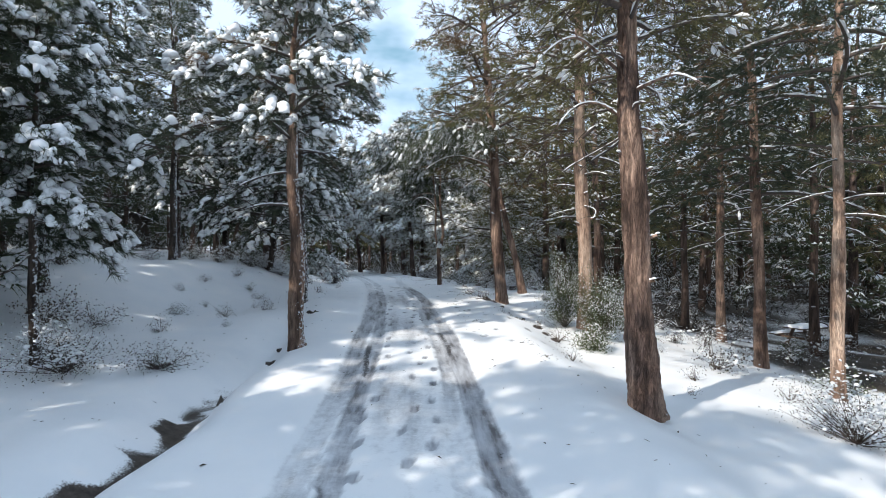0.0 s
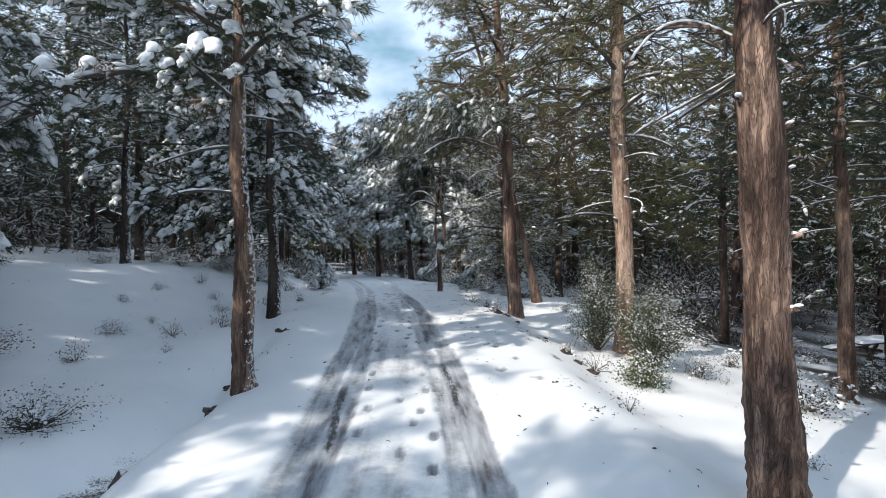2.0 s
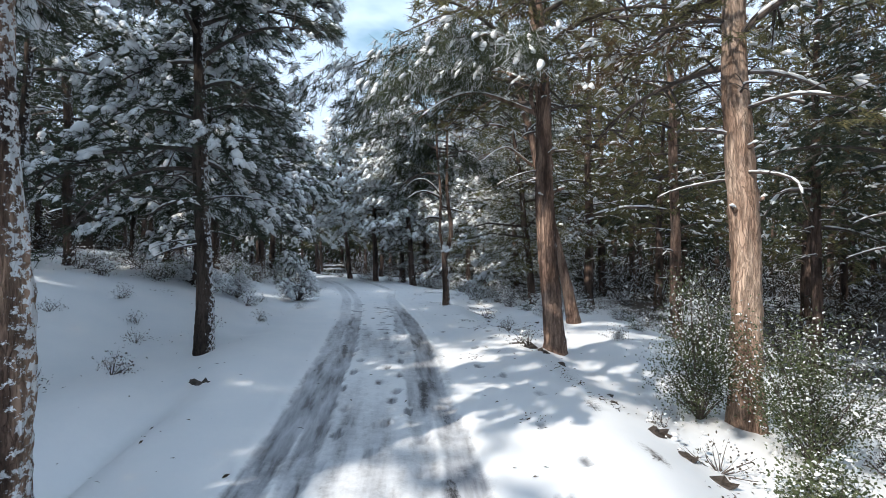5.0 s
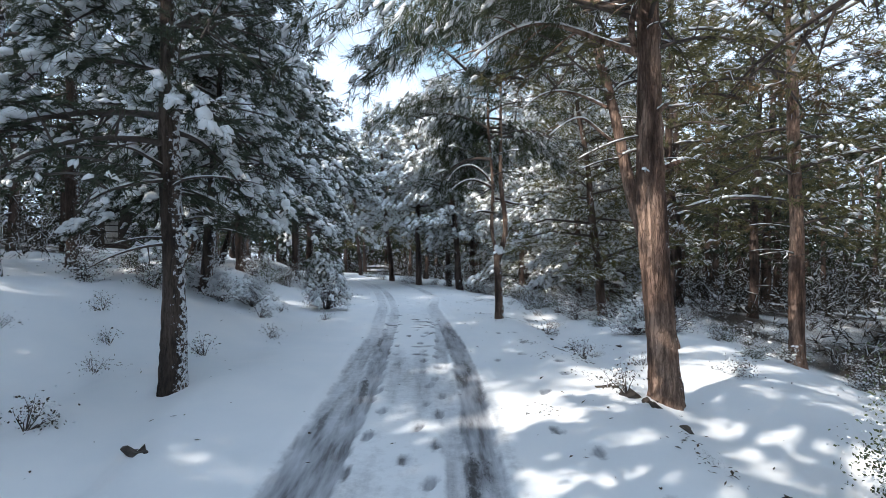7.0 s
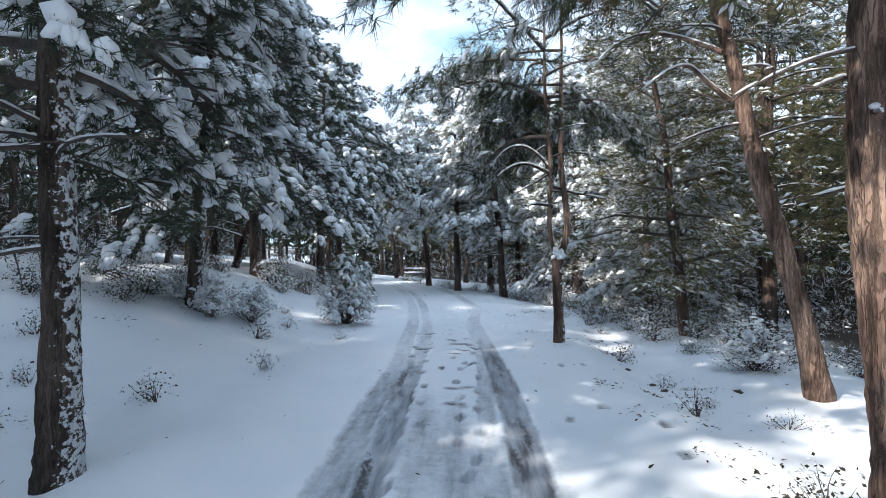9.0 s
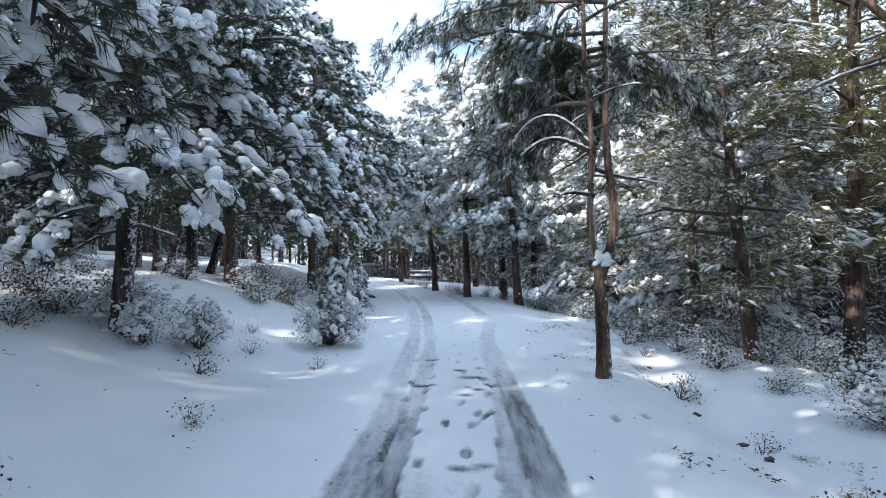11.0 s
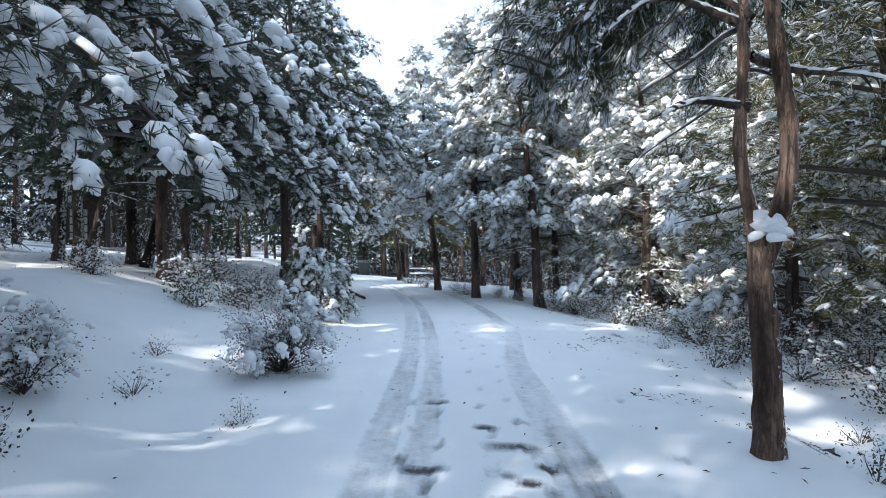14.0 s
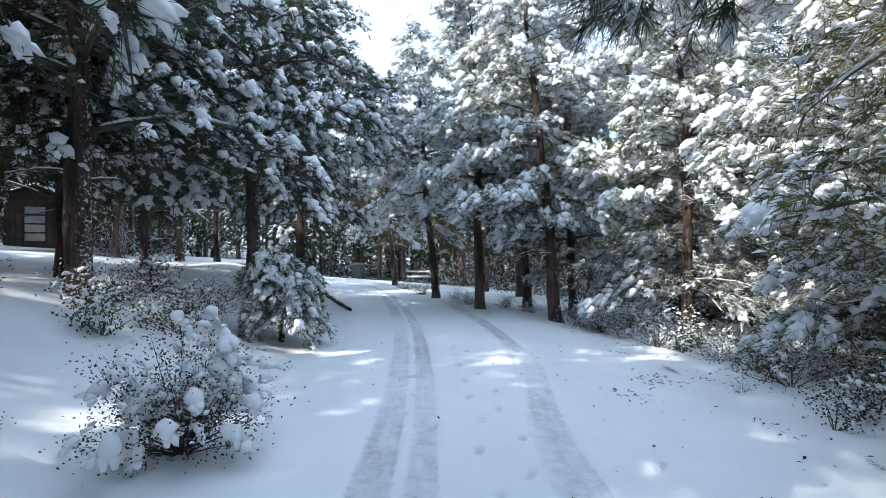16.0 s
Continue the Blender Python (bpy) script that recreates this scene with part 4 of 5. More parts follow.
forked_pine()
roadside = [o for o in scene.objects if o.parent is None and o.get("category") == "tree"]
limb_rng = np.random.default_rng(77)
for o in roadside:
    if o["label"].startswith("tall pine with reddish"):
        for z, az, ln, arch in ((3.75, 2.6, 0.95, 0.45), (3.7, 0.3, 0.4, 0.1), (4.4, 3.4, 1.3, 0.35), (4.1, 5.3, 1.0, 0.2)):
            bare_limb(o, (-0.062 * z, 0, z), az, ln, arch, 0.026, limb_rng, BARK_RED)
    if o["label"].startswith("pine with reddish brown trunk at"):
        for z, az, ln, arch in ((3.9, 3.3, 2.0, 0.2), (4.3, 2.7, 2.3, 0.3), (4.0, 4.3, 1.5, 0.25), (4.6, 3.9, 1.9, 0.2)):
            bare_limb(o, (-0.06 * z, 0, z), az, ln, arch, 0.035, limb_rng, BARK_RED)
        for z, az, ln, fall in ((4.5, 2.5, 2.5, 1.1), (4.4, 3.0, 3.3, 1.25), (4.3, 3.5, 2.8, 1.05), (4.6, 3.9, 2.6, 1.0), (4.8, 2.2, 2.6, 1.2), (4.7, 3.25, 4.0, 1.75), (4.6, 2.85, 3.7, 1.55), (4.5, 4.4, 2.2, 0.9)):
            hanging_bough(o, (-0.06 * z, 0, z), az, ln, fall, limb_rng)
    if o["label"].startswith("leaning pine"):
        for z, az, ln, arch in ((3.6, 3.6, 1.4, 0.3), (4.2, 2.9, 1.6, 0.3)):
            bare_limb(o, (-0.25 * z, 0.1, z), az, ln, arch, 0.03, limb_rng, BARK_RED)



def broken_stub(tree, at, az, ln, thick, r):
    """The stump of a broken branch, capped with snow."""
    out = np.array((math.cos(az), math.sin(az), 0.35))
    q = np.linspace(0, 1, 5)[:, None]
    p = np.array(at) + out * ln * q
    stub = part("broken_stub", make_mesh("broken_stub", *tube(p, thick * (1.25 - 0.5 * q[:, 0]), 8, 0.1, r), BARK_RED), tree)
    part("snow_cap", make_mesh("snow_cap", *snow_pads(p[2:5] + UP * thick * 0.9, np.repeat(out[None], 3, 0), 0.035, thick * 0.9, thick * 0.7, 2, r), SNOW), stub)


for o in roadside:
    if o["label"].startswith("tall pine with reddish"):
        for z, az, ln in ((3.1, -0.3, 0.22), (2.25, -0.5, 0.25), (2.75, -0.7, 0.2), (3.3, 3.6, 0.22), (1.7, -0.9, 0.2)):
            broken_stub(o, (-0.062 * z, 0, z), az, ln, 0.026, limb_rng)
    if o["label"].startswith("pine with reddish brown trunk at") or o["label"].startswith("pine with pale peeling"):
        for z, az, ln in ((2.6, -0.4, 0.26), (2.5, 3.9, 0.22), (3.2, -1.2, 0.24)):
            broken_stub(o, (-0.045 * z, 0, z), az, ln, 0.03, limb_rng)

pine("thin young pine with snowy boughs above brambles", -6.1, 7.7, 0.075, 6.0, 1.9, 1.7, 26, boughs=36, snow=0.55, laden=0.9, leaf=NEEDLE_SHADED, droop=0.5, dead=3, rings=50, sides=14)
pine("dark pine with heavy snowy boughs above the slope", -8.6, 11.0, 0.16, 10.5, 2.6, 2.8, 27, boughs=46, snow=0.5, laden=0.9, leaf=NEEDLE_SHADED, droop=0.5, dead=3, rings=50, sides=14)
# unseen pines behind the camera, added to cast shade on the road's beginning
for k, (x, y) in enumerate(((-6.6, -1.4), (-5.2, -1.6), (-4.0, -5.8), (-9.4, -3.6), (-6.6, -4.6))):
    pine("tall snowy pine behind the road's beginning", x, y, 0.16, (9.2, 8.6, 11.5, 10.6, 11.5)[k], 3.0, 2.7, 90 + k, boughs=40, cloud=36, tuft=0.26, blades=7, width=0.026, spray=0.45, snow=0.2, dead=2, bark=BARK_FAR, rings=20, sides=10, group="pines behind the start", cheap=True)
# more added pines left of the view, sized to shade bank and road
for k, (x, y, h) in enumerate(((-7.8, 3.3, 5.4), (-6.3, 1.7, 5.0), (-9.2, 5.2, 6.2), (-9.7, 6.6, 11.0), (-9.6, 8.3, 10.0), (-7.9, 8.8, 6.5), (-11.4, 9.7, 15.0), (-12.6, 10.6, 14.0), (-10.2, 11.9, 13.0))):
    pine("bushy pine with snowy boughs on the slope", x, y, 0.1, h, 0.9, 1.9 + 0.09 * max(0.0, h - 7), 110 + k, boughs=36, cloud=50, tuft=0.2, blades=8, width=0.018, spray=0.36, snow=0.7, laden=0.5, dead=0, bark=BARK_FAR, rings=16, sides=8, group="young pines", cheap=True)
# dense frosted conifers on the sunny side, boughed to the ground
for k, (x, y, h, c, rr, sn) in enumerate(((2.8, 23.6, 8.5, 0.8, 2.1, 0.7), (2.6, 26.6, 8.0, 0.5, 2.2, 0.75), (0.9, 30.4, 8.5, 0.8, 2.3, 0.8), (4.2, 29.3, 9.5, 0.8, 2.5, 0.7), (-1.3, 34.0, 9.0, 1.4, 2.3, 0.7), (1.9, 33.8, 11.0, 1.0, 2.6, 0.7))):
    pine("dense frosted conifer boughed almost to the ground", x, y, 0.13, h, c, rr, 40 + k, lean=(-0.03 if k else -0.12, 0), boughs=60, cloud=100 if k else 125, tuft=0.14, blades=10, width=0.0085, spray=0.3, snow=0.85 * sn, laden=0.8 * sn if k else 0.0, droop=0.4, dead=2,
         bark=BARK_FAR, leaf=NEEDLE_FROST_LIT if k else NEEDLE_SUNNY, group="frosted conifers", rings=40, sides=14, top=0.5)
# pines where the road bends
for k, (x, y, h, c, rr, lx) in enumerate(((-9.47, 43.6, 10, 2.6, 2.4, -0.08), (-5.83, 36.6, 9.5, 2.4, 2.2, -0.1), (-3.83, 33.1, 9.0, 2.4, 2.1, -0.03), (-2.63, 35.5, 10, 2.3, 2.2, -0.04), (-1.79, 31.7, 9.5, 2.0, 2.2, -0.09))):
    pine("snowy pine with dark leaning trunk at the bend", x, y, 0.155, h, c, rr, 60 + k, lean=(lx, 0), boughs=46, cloud=85, tuft=0.16, blades=9, width=0.011, spray=0.33, snow=0.95, laden=1.0, droop=0.5, dead=3, bark=BARK_FAR, leaf=NEEDLE_FROST_LIT, group="pines at the bend", rings=40, sides=14)
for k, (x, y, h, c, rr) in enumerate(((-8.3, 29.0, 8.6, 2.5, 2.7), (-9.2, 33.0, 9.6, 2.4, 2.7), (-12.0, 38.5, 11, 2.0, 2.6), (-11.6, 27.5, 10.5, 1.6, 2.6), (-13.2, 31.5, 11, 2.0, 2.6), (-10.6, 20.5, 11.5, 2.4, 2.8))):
    pine("dark pine with snow along its drooping boughs", x, y, 0.17, h, c, rr, 70 + k, boughs=52, cloud=90, tuft=0.16, blades=10, width=0.0095, spray=0.32, snow=0.5, laden=0.7, leaf=NEEDLE_SHADED, droop=0.55, dead=2, road_side=0.5, bark=BARK_FAR, group="pines above the bank", rings=40, sides=14)

for k, (x, y, lx, h) in enumerate(((-10.4, 25.0, 0.22, 7.5), (-9.7, 25.7, 0.3, 6.5), (-12.4, 26.2, 0.02, 10.0), (-11.2, 25.6, -0.1, 8.0))):
    pine("crooked dark pine with snow on its trunk", x, y, 0.12, h, 1.9, 2.0, 120 + k, lean=(lx, 0), bend=0.2, boughs=34, cloud=64, tuft=0.16, blades=9, width=0.01, spray=0.3, snow=0.45, laden=0.6, leaf=NEEDLE_SHADED, droop=0.5, dead=2, bark=BARK_SHADED, rings=30, sides=10,
         group="crooked pines")

# ---- woods ----
FIXED = [(o.location.x, o.location.y) for o in scene.objects if o.parent is None and o.get("category") == "tree"]


def hut_lane(x, y):
    """The open lanes through the trees towards the hut."""
    return (x < -7) & (y < 36) & ((np.abs(0.668 * x + 0.744 * y - 12.06) < 1.3) | (np.abs(0.756 * x + 0.654 * y - 6.95) < 1.1))


def woodland():
    """The woods round the road: six pines built once and copied."""
    r = np.random.default_rng(99)
    kinds = []
    spots = []
    tries = 0
    while len(spots) < 225 and tries < 80000:
        tries += 1
        x, y = r.uniform(-36, 32), r.uniform(-16, 76)
        u = x - float(road_x(y))
        if y < 24 and (-10.5 if y < 13 else -8.0) < u < 9.0:
            continue
        if 24 <= y < 40 and -7.5 < u < 6.5 or 40 <= y < 60 and -4.5 < u < 4:
            continue
        if y < 0 and abs(u) < 5 or y < 8 and u > 0 and math.hypot(x, y) < 9:
            continue
        if math.hypot(x + 21.6, y - 35.6) < 3.0 or math.hypot(x - 13.1, y - 18.3) < 2.6 or math.hypot(x + 12.8, y - 47.3) < 2:
            continue
        if hut_lane(x, y):
            continue
        # lane kept free of trees so that sun reaches the right verge
        if x < 0 and -2.5 < y < 9 and abs(0.69 * x - 0.72 * y + 6.6) < 1.7 and x > -16:
            continue
        if abs(u) > 20 and r.uniform() < 0.6:
            continue
        gap = 2.0 if y > 0 else 2.8
        if min(math.hypot(x - a, y - b) for a, b in spots + FIXED) < gap:
            continue
        spots.append((x, y))
    spots.sort(key=lambda s: min(math.hypot(s[0], s[1] - k) + (40 if s[1] < k - 3 else 0) for k in (0, 6, 12, 18)))
    for tier, (first, last, style) in enumerate(((0, 28, dict(boughs=38, cloud=56, tuft=0.19, blades=8, width=0.014, spray=0.38, pad_level=0, sides=12, rings=24, dead=3)),
                                                 (28, 92, dict(boughs=34, cloud=34, tuft=0.27, blades=6, width=0.03, spray=0.46, pad_level=0, sides=9, rings=14, dead=2)),
                                                 (92, 225, dict(boughs=24, cloud=17, tuft=0.42, blades=5, width=0.08, spray=0.6, bunch=5, pad_level=0, sides=6, rings=7, dead=0)))):
        kinds = []
        for k in range(6):
            x, y = spots[first + k]
            kinds.append(pine("slender dark pine in snowy woods", x, y, 0.14 + 0.02 * (k % 3), 10.5 + 0.9 * (k % 4), (1.7, 2.2, 2.7, 1.4, 2.0, 3.0)[k], 2.3 + 0.2 * (k % 3), 200 + k + 10 * tier, lean=(0.03 * math.sin(k * 2), 0.02),
                              snow=(0.6, 0.45, 0.3, 0.55, 0.65, 0.34)[k], bark=BARK_FAR, leaf=(NEEDLE, NEEDLE_SHADED, NEEDLE_SUNLIT)[k % 3], droop=0.35, group="woodland pines", keep_clear=False, cheap=True, **style))
        for x, y in spots[first + 6:last]:
            # trees towards the sun are lowered to let more light across
            s = r.uniform(0.85, 1.15) * (0.84 if y < 14 and x < 0 else 1.0)
            copy_thing(kinds[int(r.choice((2, 5, 1) if x > float(road_x(y)) else (0, 1, 3, 4)))], pose(x, y, gz(x, y) - 0.06, 0, 0, r.uniform(0, 360)) @ Matrix.Diagonal((s, s, s * r.uniform(0.9, 1.12), 1)))
    # the woods further off: trunks, dark boughs and brush that close the view
    q = r.uniform(0, 6.283, 1500)
    rad = r.uniform(22, 60, 1500)
    cx, cy = -2 + rad * np.cos(q), 30 + 1.2 * rad * np.sin(q)
    aside = np.abs(cx - road_x(cy))
    free = (aside > np.where(cy < 40, 11.0, 6.0)) & (np.hypot(cx + 21.6, cy - 35.6) > 2.6) & (np.hypot(cx + 12.8, cy - 50) > 3.0) & ~hut_lane(cx, cy)
    cx, cy = cx[free][:760], cy[free][:760]
    m = len(cx)
    stems = [tube(np.array([(a, b, gz(a, b) - 0.2), (a + r.normal(0, 0.3), b, gz(a, b) + 9.0)]), np.array((0.18, 0.09)) * r.uniform(0.6, 1.2), 5) for a, b in zip(cx, cy)]
    tagged(new("far_woods_trunks", make_mesh("far_woods_trunks", *join(stems), BARK_FAR)), "dark trunks of the distant snowy woods", "woods", kind="stuff")
    n = m * 46
    i = r.integers(0, m, n)
    h = np.where(r.uniform(size=n) < 0.4, r.uniform(0.4, 4.0, n), r.uniform(2.0, 12.0, n))
    sp = 2.6 * (1 - (h / 13.5)) + 0.3
    p = np.stack([cx[i] + r.normal(0, 0.6, n) * sp, cy[i] + r.normal(0, 0.6, n) * sp, ground_z(cx[i], cy[i]) + h], -1)
    d = unit(r.normal(size=(n, 3)) * (1, 1, 0.4))
    tagged(new("far_woods_needles", make_mesh("far_woods_needles", *needles(p, d, 0.75, 6, 0.085, r), NEEDLE, False)), "dark needles of the distant snowy woods", "woods", kind="stuff")
    w = (r.uniform(size=n) < 0.25) & (h > 2.2)
    tagged(new("far_woods_snow", make_mesh("far_woods_snow", *snow_pads(p[w], d[w], 0.3, 0.18, 0.1, 0, r), SNOW)), "snow lying on the distant woods", "woods", kind="stuff")
    # brush and dead lower twigs added to give the deep shade under the trees
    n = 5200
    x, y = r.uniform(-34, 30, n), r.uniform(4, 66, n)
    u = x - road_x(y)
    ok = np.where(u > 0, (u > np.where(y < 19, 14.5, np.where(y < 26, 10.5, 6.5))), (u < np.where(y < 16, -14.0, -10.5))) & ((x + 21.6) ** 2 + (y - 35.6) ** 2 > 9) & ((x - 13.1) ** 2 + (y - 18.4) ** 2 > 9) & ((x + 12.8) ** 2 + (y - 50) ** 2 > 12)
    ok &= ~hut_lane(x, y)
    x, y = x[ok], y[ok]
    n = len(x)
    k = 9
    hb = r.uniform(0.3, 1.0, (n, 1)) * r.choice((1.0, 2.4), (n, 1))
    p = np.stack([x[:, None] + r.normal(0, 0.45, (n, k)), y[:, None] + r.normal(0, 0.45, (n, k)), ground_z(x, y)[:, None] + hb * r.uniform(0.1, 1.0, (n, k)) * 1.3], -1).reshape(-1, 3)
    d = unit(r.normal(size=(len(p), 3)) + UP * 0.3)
    tagged(new("dim_brush", make_mesh("dim_brush", *needles(p, d, 0.32, 7, 0.017, r), BRUSH_SHADE, False)), "tangled brush and twigs added as dark shade under the woods", "brush", kind="stuff")


woodland()

# ---- undergrowth ----
bush("evergreen_bush", "glossy evergreen bush dusted with snow round a pine", 2.95, 12.5, 1.45, 1.75, 301, stems=60, leaves=13000, size=0.03, snow=0.03, pad=0.016, spread=0.07)
bush("evergreen_bush", "tall evergreen bush with snow-tipped leaves", 3.55, 11.45, 1.5, 1.55, 302, stems=60, leaves=13000, size=0.03, snow=0.035, pad=0.016, spread=0.07)
bush("evergreen_bush", "low evergreen bush with snow-tipped leaves", 3.1, 10.6, 0.9, 0.5, 310, stems=30, leaves=2600, size=0.037, snow=0.2, pad=0.02)
bush("snowy_shrub", "sprawling leafy shrub weighed down by snow", -4.72, 22.2, 1.42, 0.92, 303, stems=60, leaves=7500, size=0.024, leaf=SHRUB, snow=0.06, pad=0.04, spread=0.05, mitten=0.17)
pine("rounded young conifer bowed under thick snow", -6.2, 26.4, 0.05, 1.15, 0.55, 0.42, 304, boughs=40, cloud=60, tuft=0.12, blades=10, width=0.006, spray=0.2, laden=0.95, snow=0.8, droop=0.8, top=0.5, dead=0, rings=14, sides=8, name="young_conifer", keep_clear=False)
bush("snowy_shrub", "small snowy leafy shrub on the verge", -6.05, 19.3, 0.9, 0.55, 305, stems=20, leaves=2400, size=0.024, leaf=LEAF_DULL, snow=0.2, pad=0.04, mitten=0.12)
bush("snowy_shrub", "rounded shrub dusted with snow below the mound", 2.6, 19.4, 1.1, 0.65, 306, stems=36, leaves=4200, size=0.025, leaf=LEAF_DULL, snow=0.3, pad=0.04)
bush("snowy_shrub", "leaning twiggy shrub with snow caught on its branches", -5.68, 19.9, 1.0, 0.62, 311, stems=28, leaves=2600, size=0.024, leaf=LEAF_DULL, snow=0.15, pad=0.04, spread=0.05, mitten=0.12)
bush("bramble", "low tangled bramble under snow at a trunk", -6.75, 19.7, 1.6, 0.6, 312, stems=36, leaves=3000, size=0.024, leaf=BRAMBLE, snow=0.25, pad=0.05)
bush("bramble", "tangled bare bramble with a little snow on it", -5.6, 7.6, 1.9, 0.8, 307, stems=44, leaves=3000, size=0.03, leaf=LEAF_DULL, snow=0.35, pad=0.028)
bush("bramble", "tangled dark bramble half buried in snow", -4.5, 8.2, 1.2, 0.45, 308, stems=40, leaves=1500, size=0.028, leaf=LEAF_DULL, snow=0.3, pad=0.026)
bush("leafless_bush", "low bare bush with frosted twigs", 5.3, 6.6, 1.7, 0.8, 309, stems=44, leaves=3400, size=0.026, leaf=LEAF_DULL, snow=0.3, pad=0.025)


def scatter_shrubs():
    """Low frosted shrubs and sprigs that poke through the snow, four built and then copied."""
    r = np.random.default_rng(17)
    kinds = [bush("low_shrub", "low frosted shrub half buried in snow", 1.9, 22.6, 0.95, 0.5, 320, stems=11, leaves=800, size=0.038, leaf=LEAF_DULL, snow=0.16, pad=0.036, group="low shrubs"),
             bush("low_shrub", "low tangled shrub with frosted dull leaves", 2.6, 24.4, 1.2, 0.6, 321, stems=12, leaves=860, size=0.038, leaf=LEAF_DULL, snow=0.16, pad=0.036, group="low shrubs"),
             bush("low_shrub", "evergreen shrub dusted with snow", 3.2, 21.2, 0.9, 0.6, 322, stems=10, leaves=760, size=0.042, leaf=LEAF, snow=0.16, pad=0.036, group="low shrubs")]
    spots = [(1.1, 24.8), (1.7, 25.6), (0.8, 26.6), (1.5, 27.4), (0.2, 28.0), (0.6, 29.0), (-0.6, 29.6), (-0.4, 30.8), (-1.2, 31.0), (-1.3, 32.6), (2.3, 28.4), (2.9, 27.8), (3.6, 25.0), (3.4, 22.6), (4.2, 23.4),
             (3.6, 20.2), (4.6, 20.6), (5.2, 21.6), (5.4, 19.4), (4.4, 18.6), (3.3, 16.6), (6.4, 18.8), (5.8, 23.2), (6.6, 21.4), (2.2, 20.9), (6.2, 13.8), (5.6, 10.6), (7.9, 10.3), (4.7, 13.6), (4.4, 11.5), (6.9, 16.2),
             (-7.2, 24.0), (-7.6, 25.8), (-6.9, 25.0), (-7.9, 27.0), (-6.9, 27.4), (-8.6, 23.4), (-9.4, 24.0), (-7.4, 20.2), (-7.1, 19.0), (-6.8, 18.2), (-8.0, 19.6), (-9.4, 19.2), (-9.8, 17.2), (-10.4, 14.0), (-9.6, 13.0),
             (-7.6, 17.4), (-8.0, 29.9), (-5.0, 36.0), (-4.4, 34.3), (-3.2, 34.0), (-6.6, 37.8), (-8.2, 41.0), (-10.6, 21.5), (-11.2, 23.4), (7.6, 24.0), (8.2, 20.6), (9.6, 14.2), (10.4, 17.0), (-7.3, 9.4), (-6.9, 10.2), (-6.5, 12.6),
             (1.3, 25.2), (2.1, 26.3), (2.7, 25.4), (1.0, 28.2), (1.8, 28.9), (0.2, 30.2), (-0.9, 30.4), (2.9, 23.2), (3.9, 21.8), (2.5, 27.3), (3.3, 26.6), (-0.1, 32.0), (-2.4, 33.6), (-7.3, 25.2), (-7.9, 24.5), (-8.4, 26.2), (-9.2, 26.8)]
    bram = [bush("bramble", "tangled brown bramble dusted with snow", 1.6, 24.0, 1.5, 0.6, 340, stems=14, leaves=900, size=0.034, leaf=BRAMBLE, snow=0.1, pad=0.04, group="verge brambles"),
            bush("bramble", "tangled brown bramble dusted with snow", 2.2, 25.6, 1.7, 0.75, 341, stems=15, leaves=1000, size=0.034, leaf=BRAMBLE, snow=0.1, pad=0.04, group="verge brambles")]
    for x, y in ((1.0, 26.0), (0.5, 27.2), (1.6, 27.0), (-0.1, 28.6), (0.8, 29.6), (2.0, 27.9), (3.0, 24.8), (3.6, 23.8), (5.6, 16.4), (7.4, 14.6), (9.4, 16.8), (7.0, 18.2), (8.2, 21.8), (9.8, 19.6), (11.0, 15.0), (6.2, 22.6), (7.6, 23.2), (10.6, 22.0), (9.0, 13.0), (10.2, 11.4), (12.2, 13.4), (11.8, 20.4), (5.4, 25.0), (-0.9, 30.2), (-7.5, 26.3), (-8.2, 25.2), (-7.0, 28.2), (2.9, 29.0), (4.0, 27.0), (12.6, 16.2), (13.8, 20.8), (11.4, 24.4), (9.2, 25.4), (14.6, 13.0), (15.4, 17.4), (16.2, 23.0), (13.0, 26.6), (8.8, 27.6), (6.8, 26.4), (17.6, 19.4), (10.9, 9.4), (13.4, 9.8), (16.4, 10.6), (18.6, 14.4)):
        sc = r.uniform(0.75, 1.15)
        copy_thing(bram[int(r.integers(0, 2))], pose(x, y, gz(x, y) - 0.05, 0, 0, r.uniform(0, 360)) @ Matrix.Diagonal((sc, sc, sc * r.uniform(0.8, 1.2), 1)))
    for x, y in spots:
        k = int(r.integers(0, 3))
        sc = r.uniform(0.65, 1.2)
        copy_thing(kinds[k], pose(x, y, gz(x, y) - 0.05, 0, 0, r.uniform(0, 360)) @ Matrix.Diagonal((sc, sc, sc * r.uniform(0.8, 1.2), 1)))
    sprigs = [bush("sprig", "small dark sprig poking out of the snow", -5.1, 19.1, 0.55, 0.4, 330, stems=9, leaves=190, size=0.034, leaf=LEAF_DULL, snow=0.25, pad=0.022, group="sprigs"),
              bush("sprig", "bare twiggy sprig in the snow", -5.4, 12.8, 0.7, 0.35, 331, stems=12, leaves=150, size=0.03, leaf=LEAF_DULL, snow=0.2, pad=0.025, group="sprigs")]
    marks = [(-5.4, 15.0), (-5.9, 15.9), (-4.6, 16.2), (-6.3, 13.6), (-7.0, 15.2), (-4.4, 18.0), (-4.2, 20.6), (-5.3, 20.6), (-6.8, 21.0), (-5.9, 21.6), (-7.2, 14.0), (-6.6, 16.6), (-4.9, 11.6), (-5.9, 10.8), (-4.6, 13.2), (-5.0, 13.7),
             (1.3, 19.2), (1.0, 21.3), (1.3, 22.1), (0.9, 23.5), (0.7, 24.4), (1.2, 17.2), (1.25, 14.7), (2.3, 12.0), (2.5, 11.2), (0.3, 25.6), (2.2, 8.8), (4.4, 9.0), (3.9, 8.0), (4.9, 11.6), (5.8, 8.6), (2.1, 17.2)]
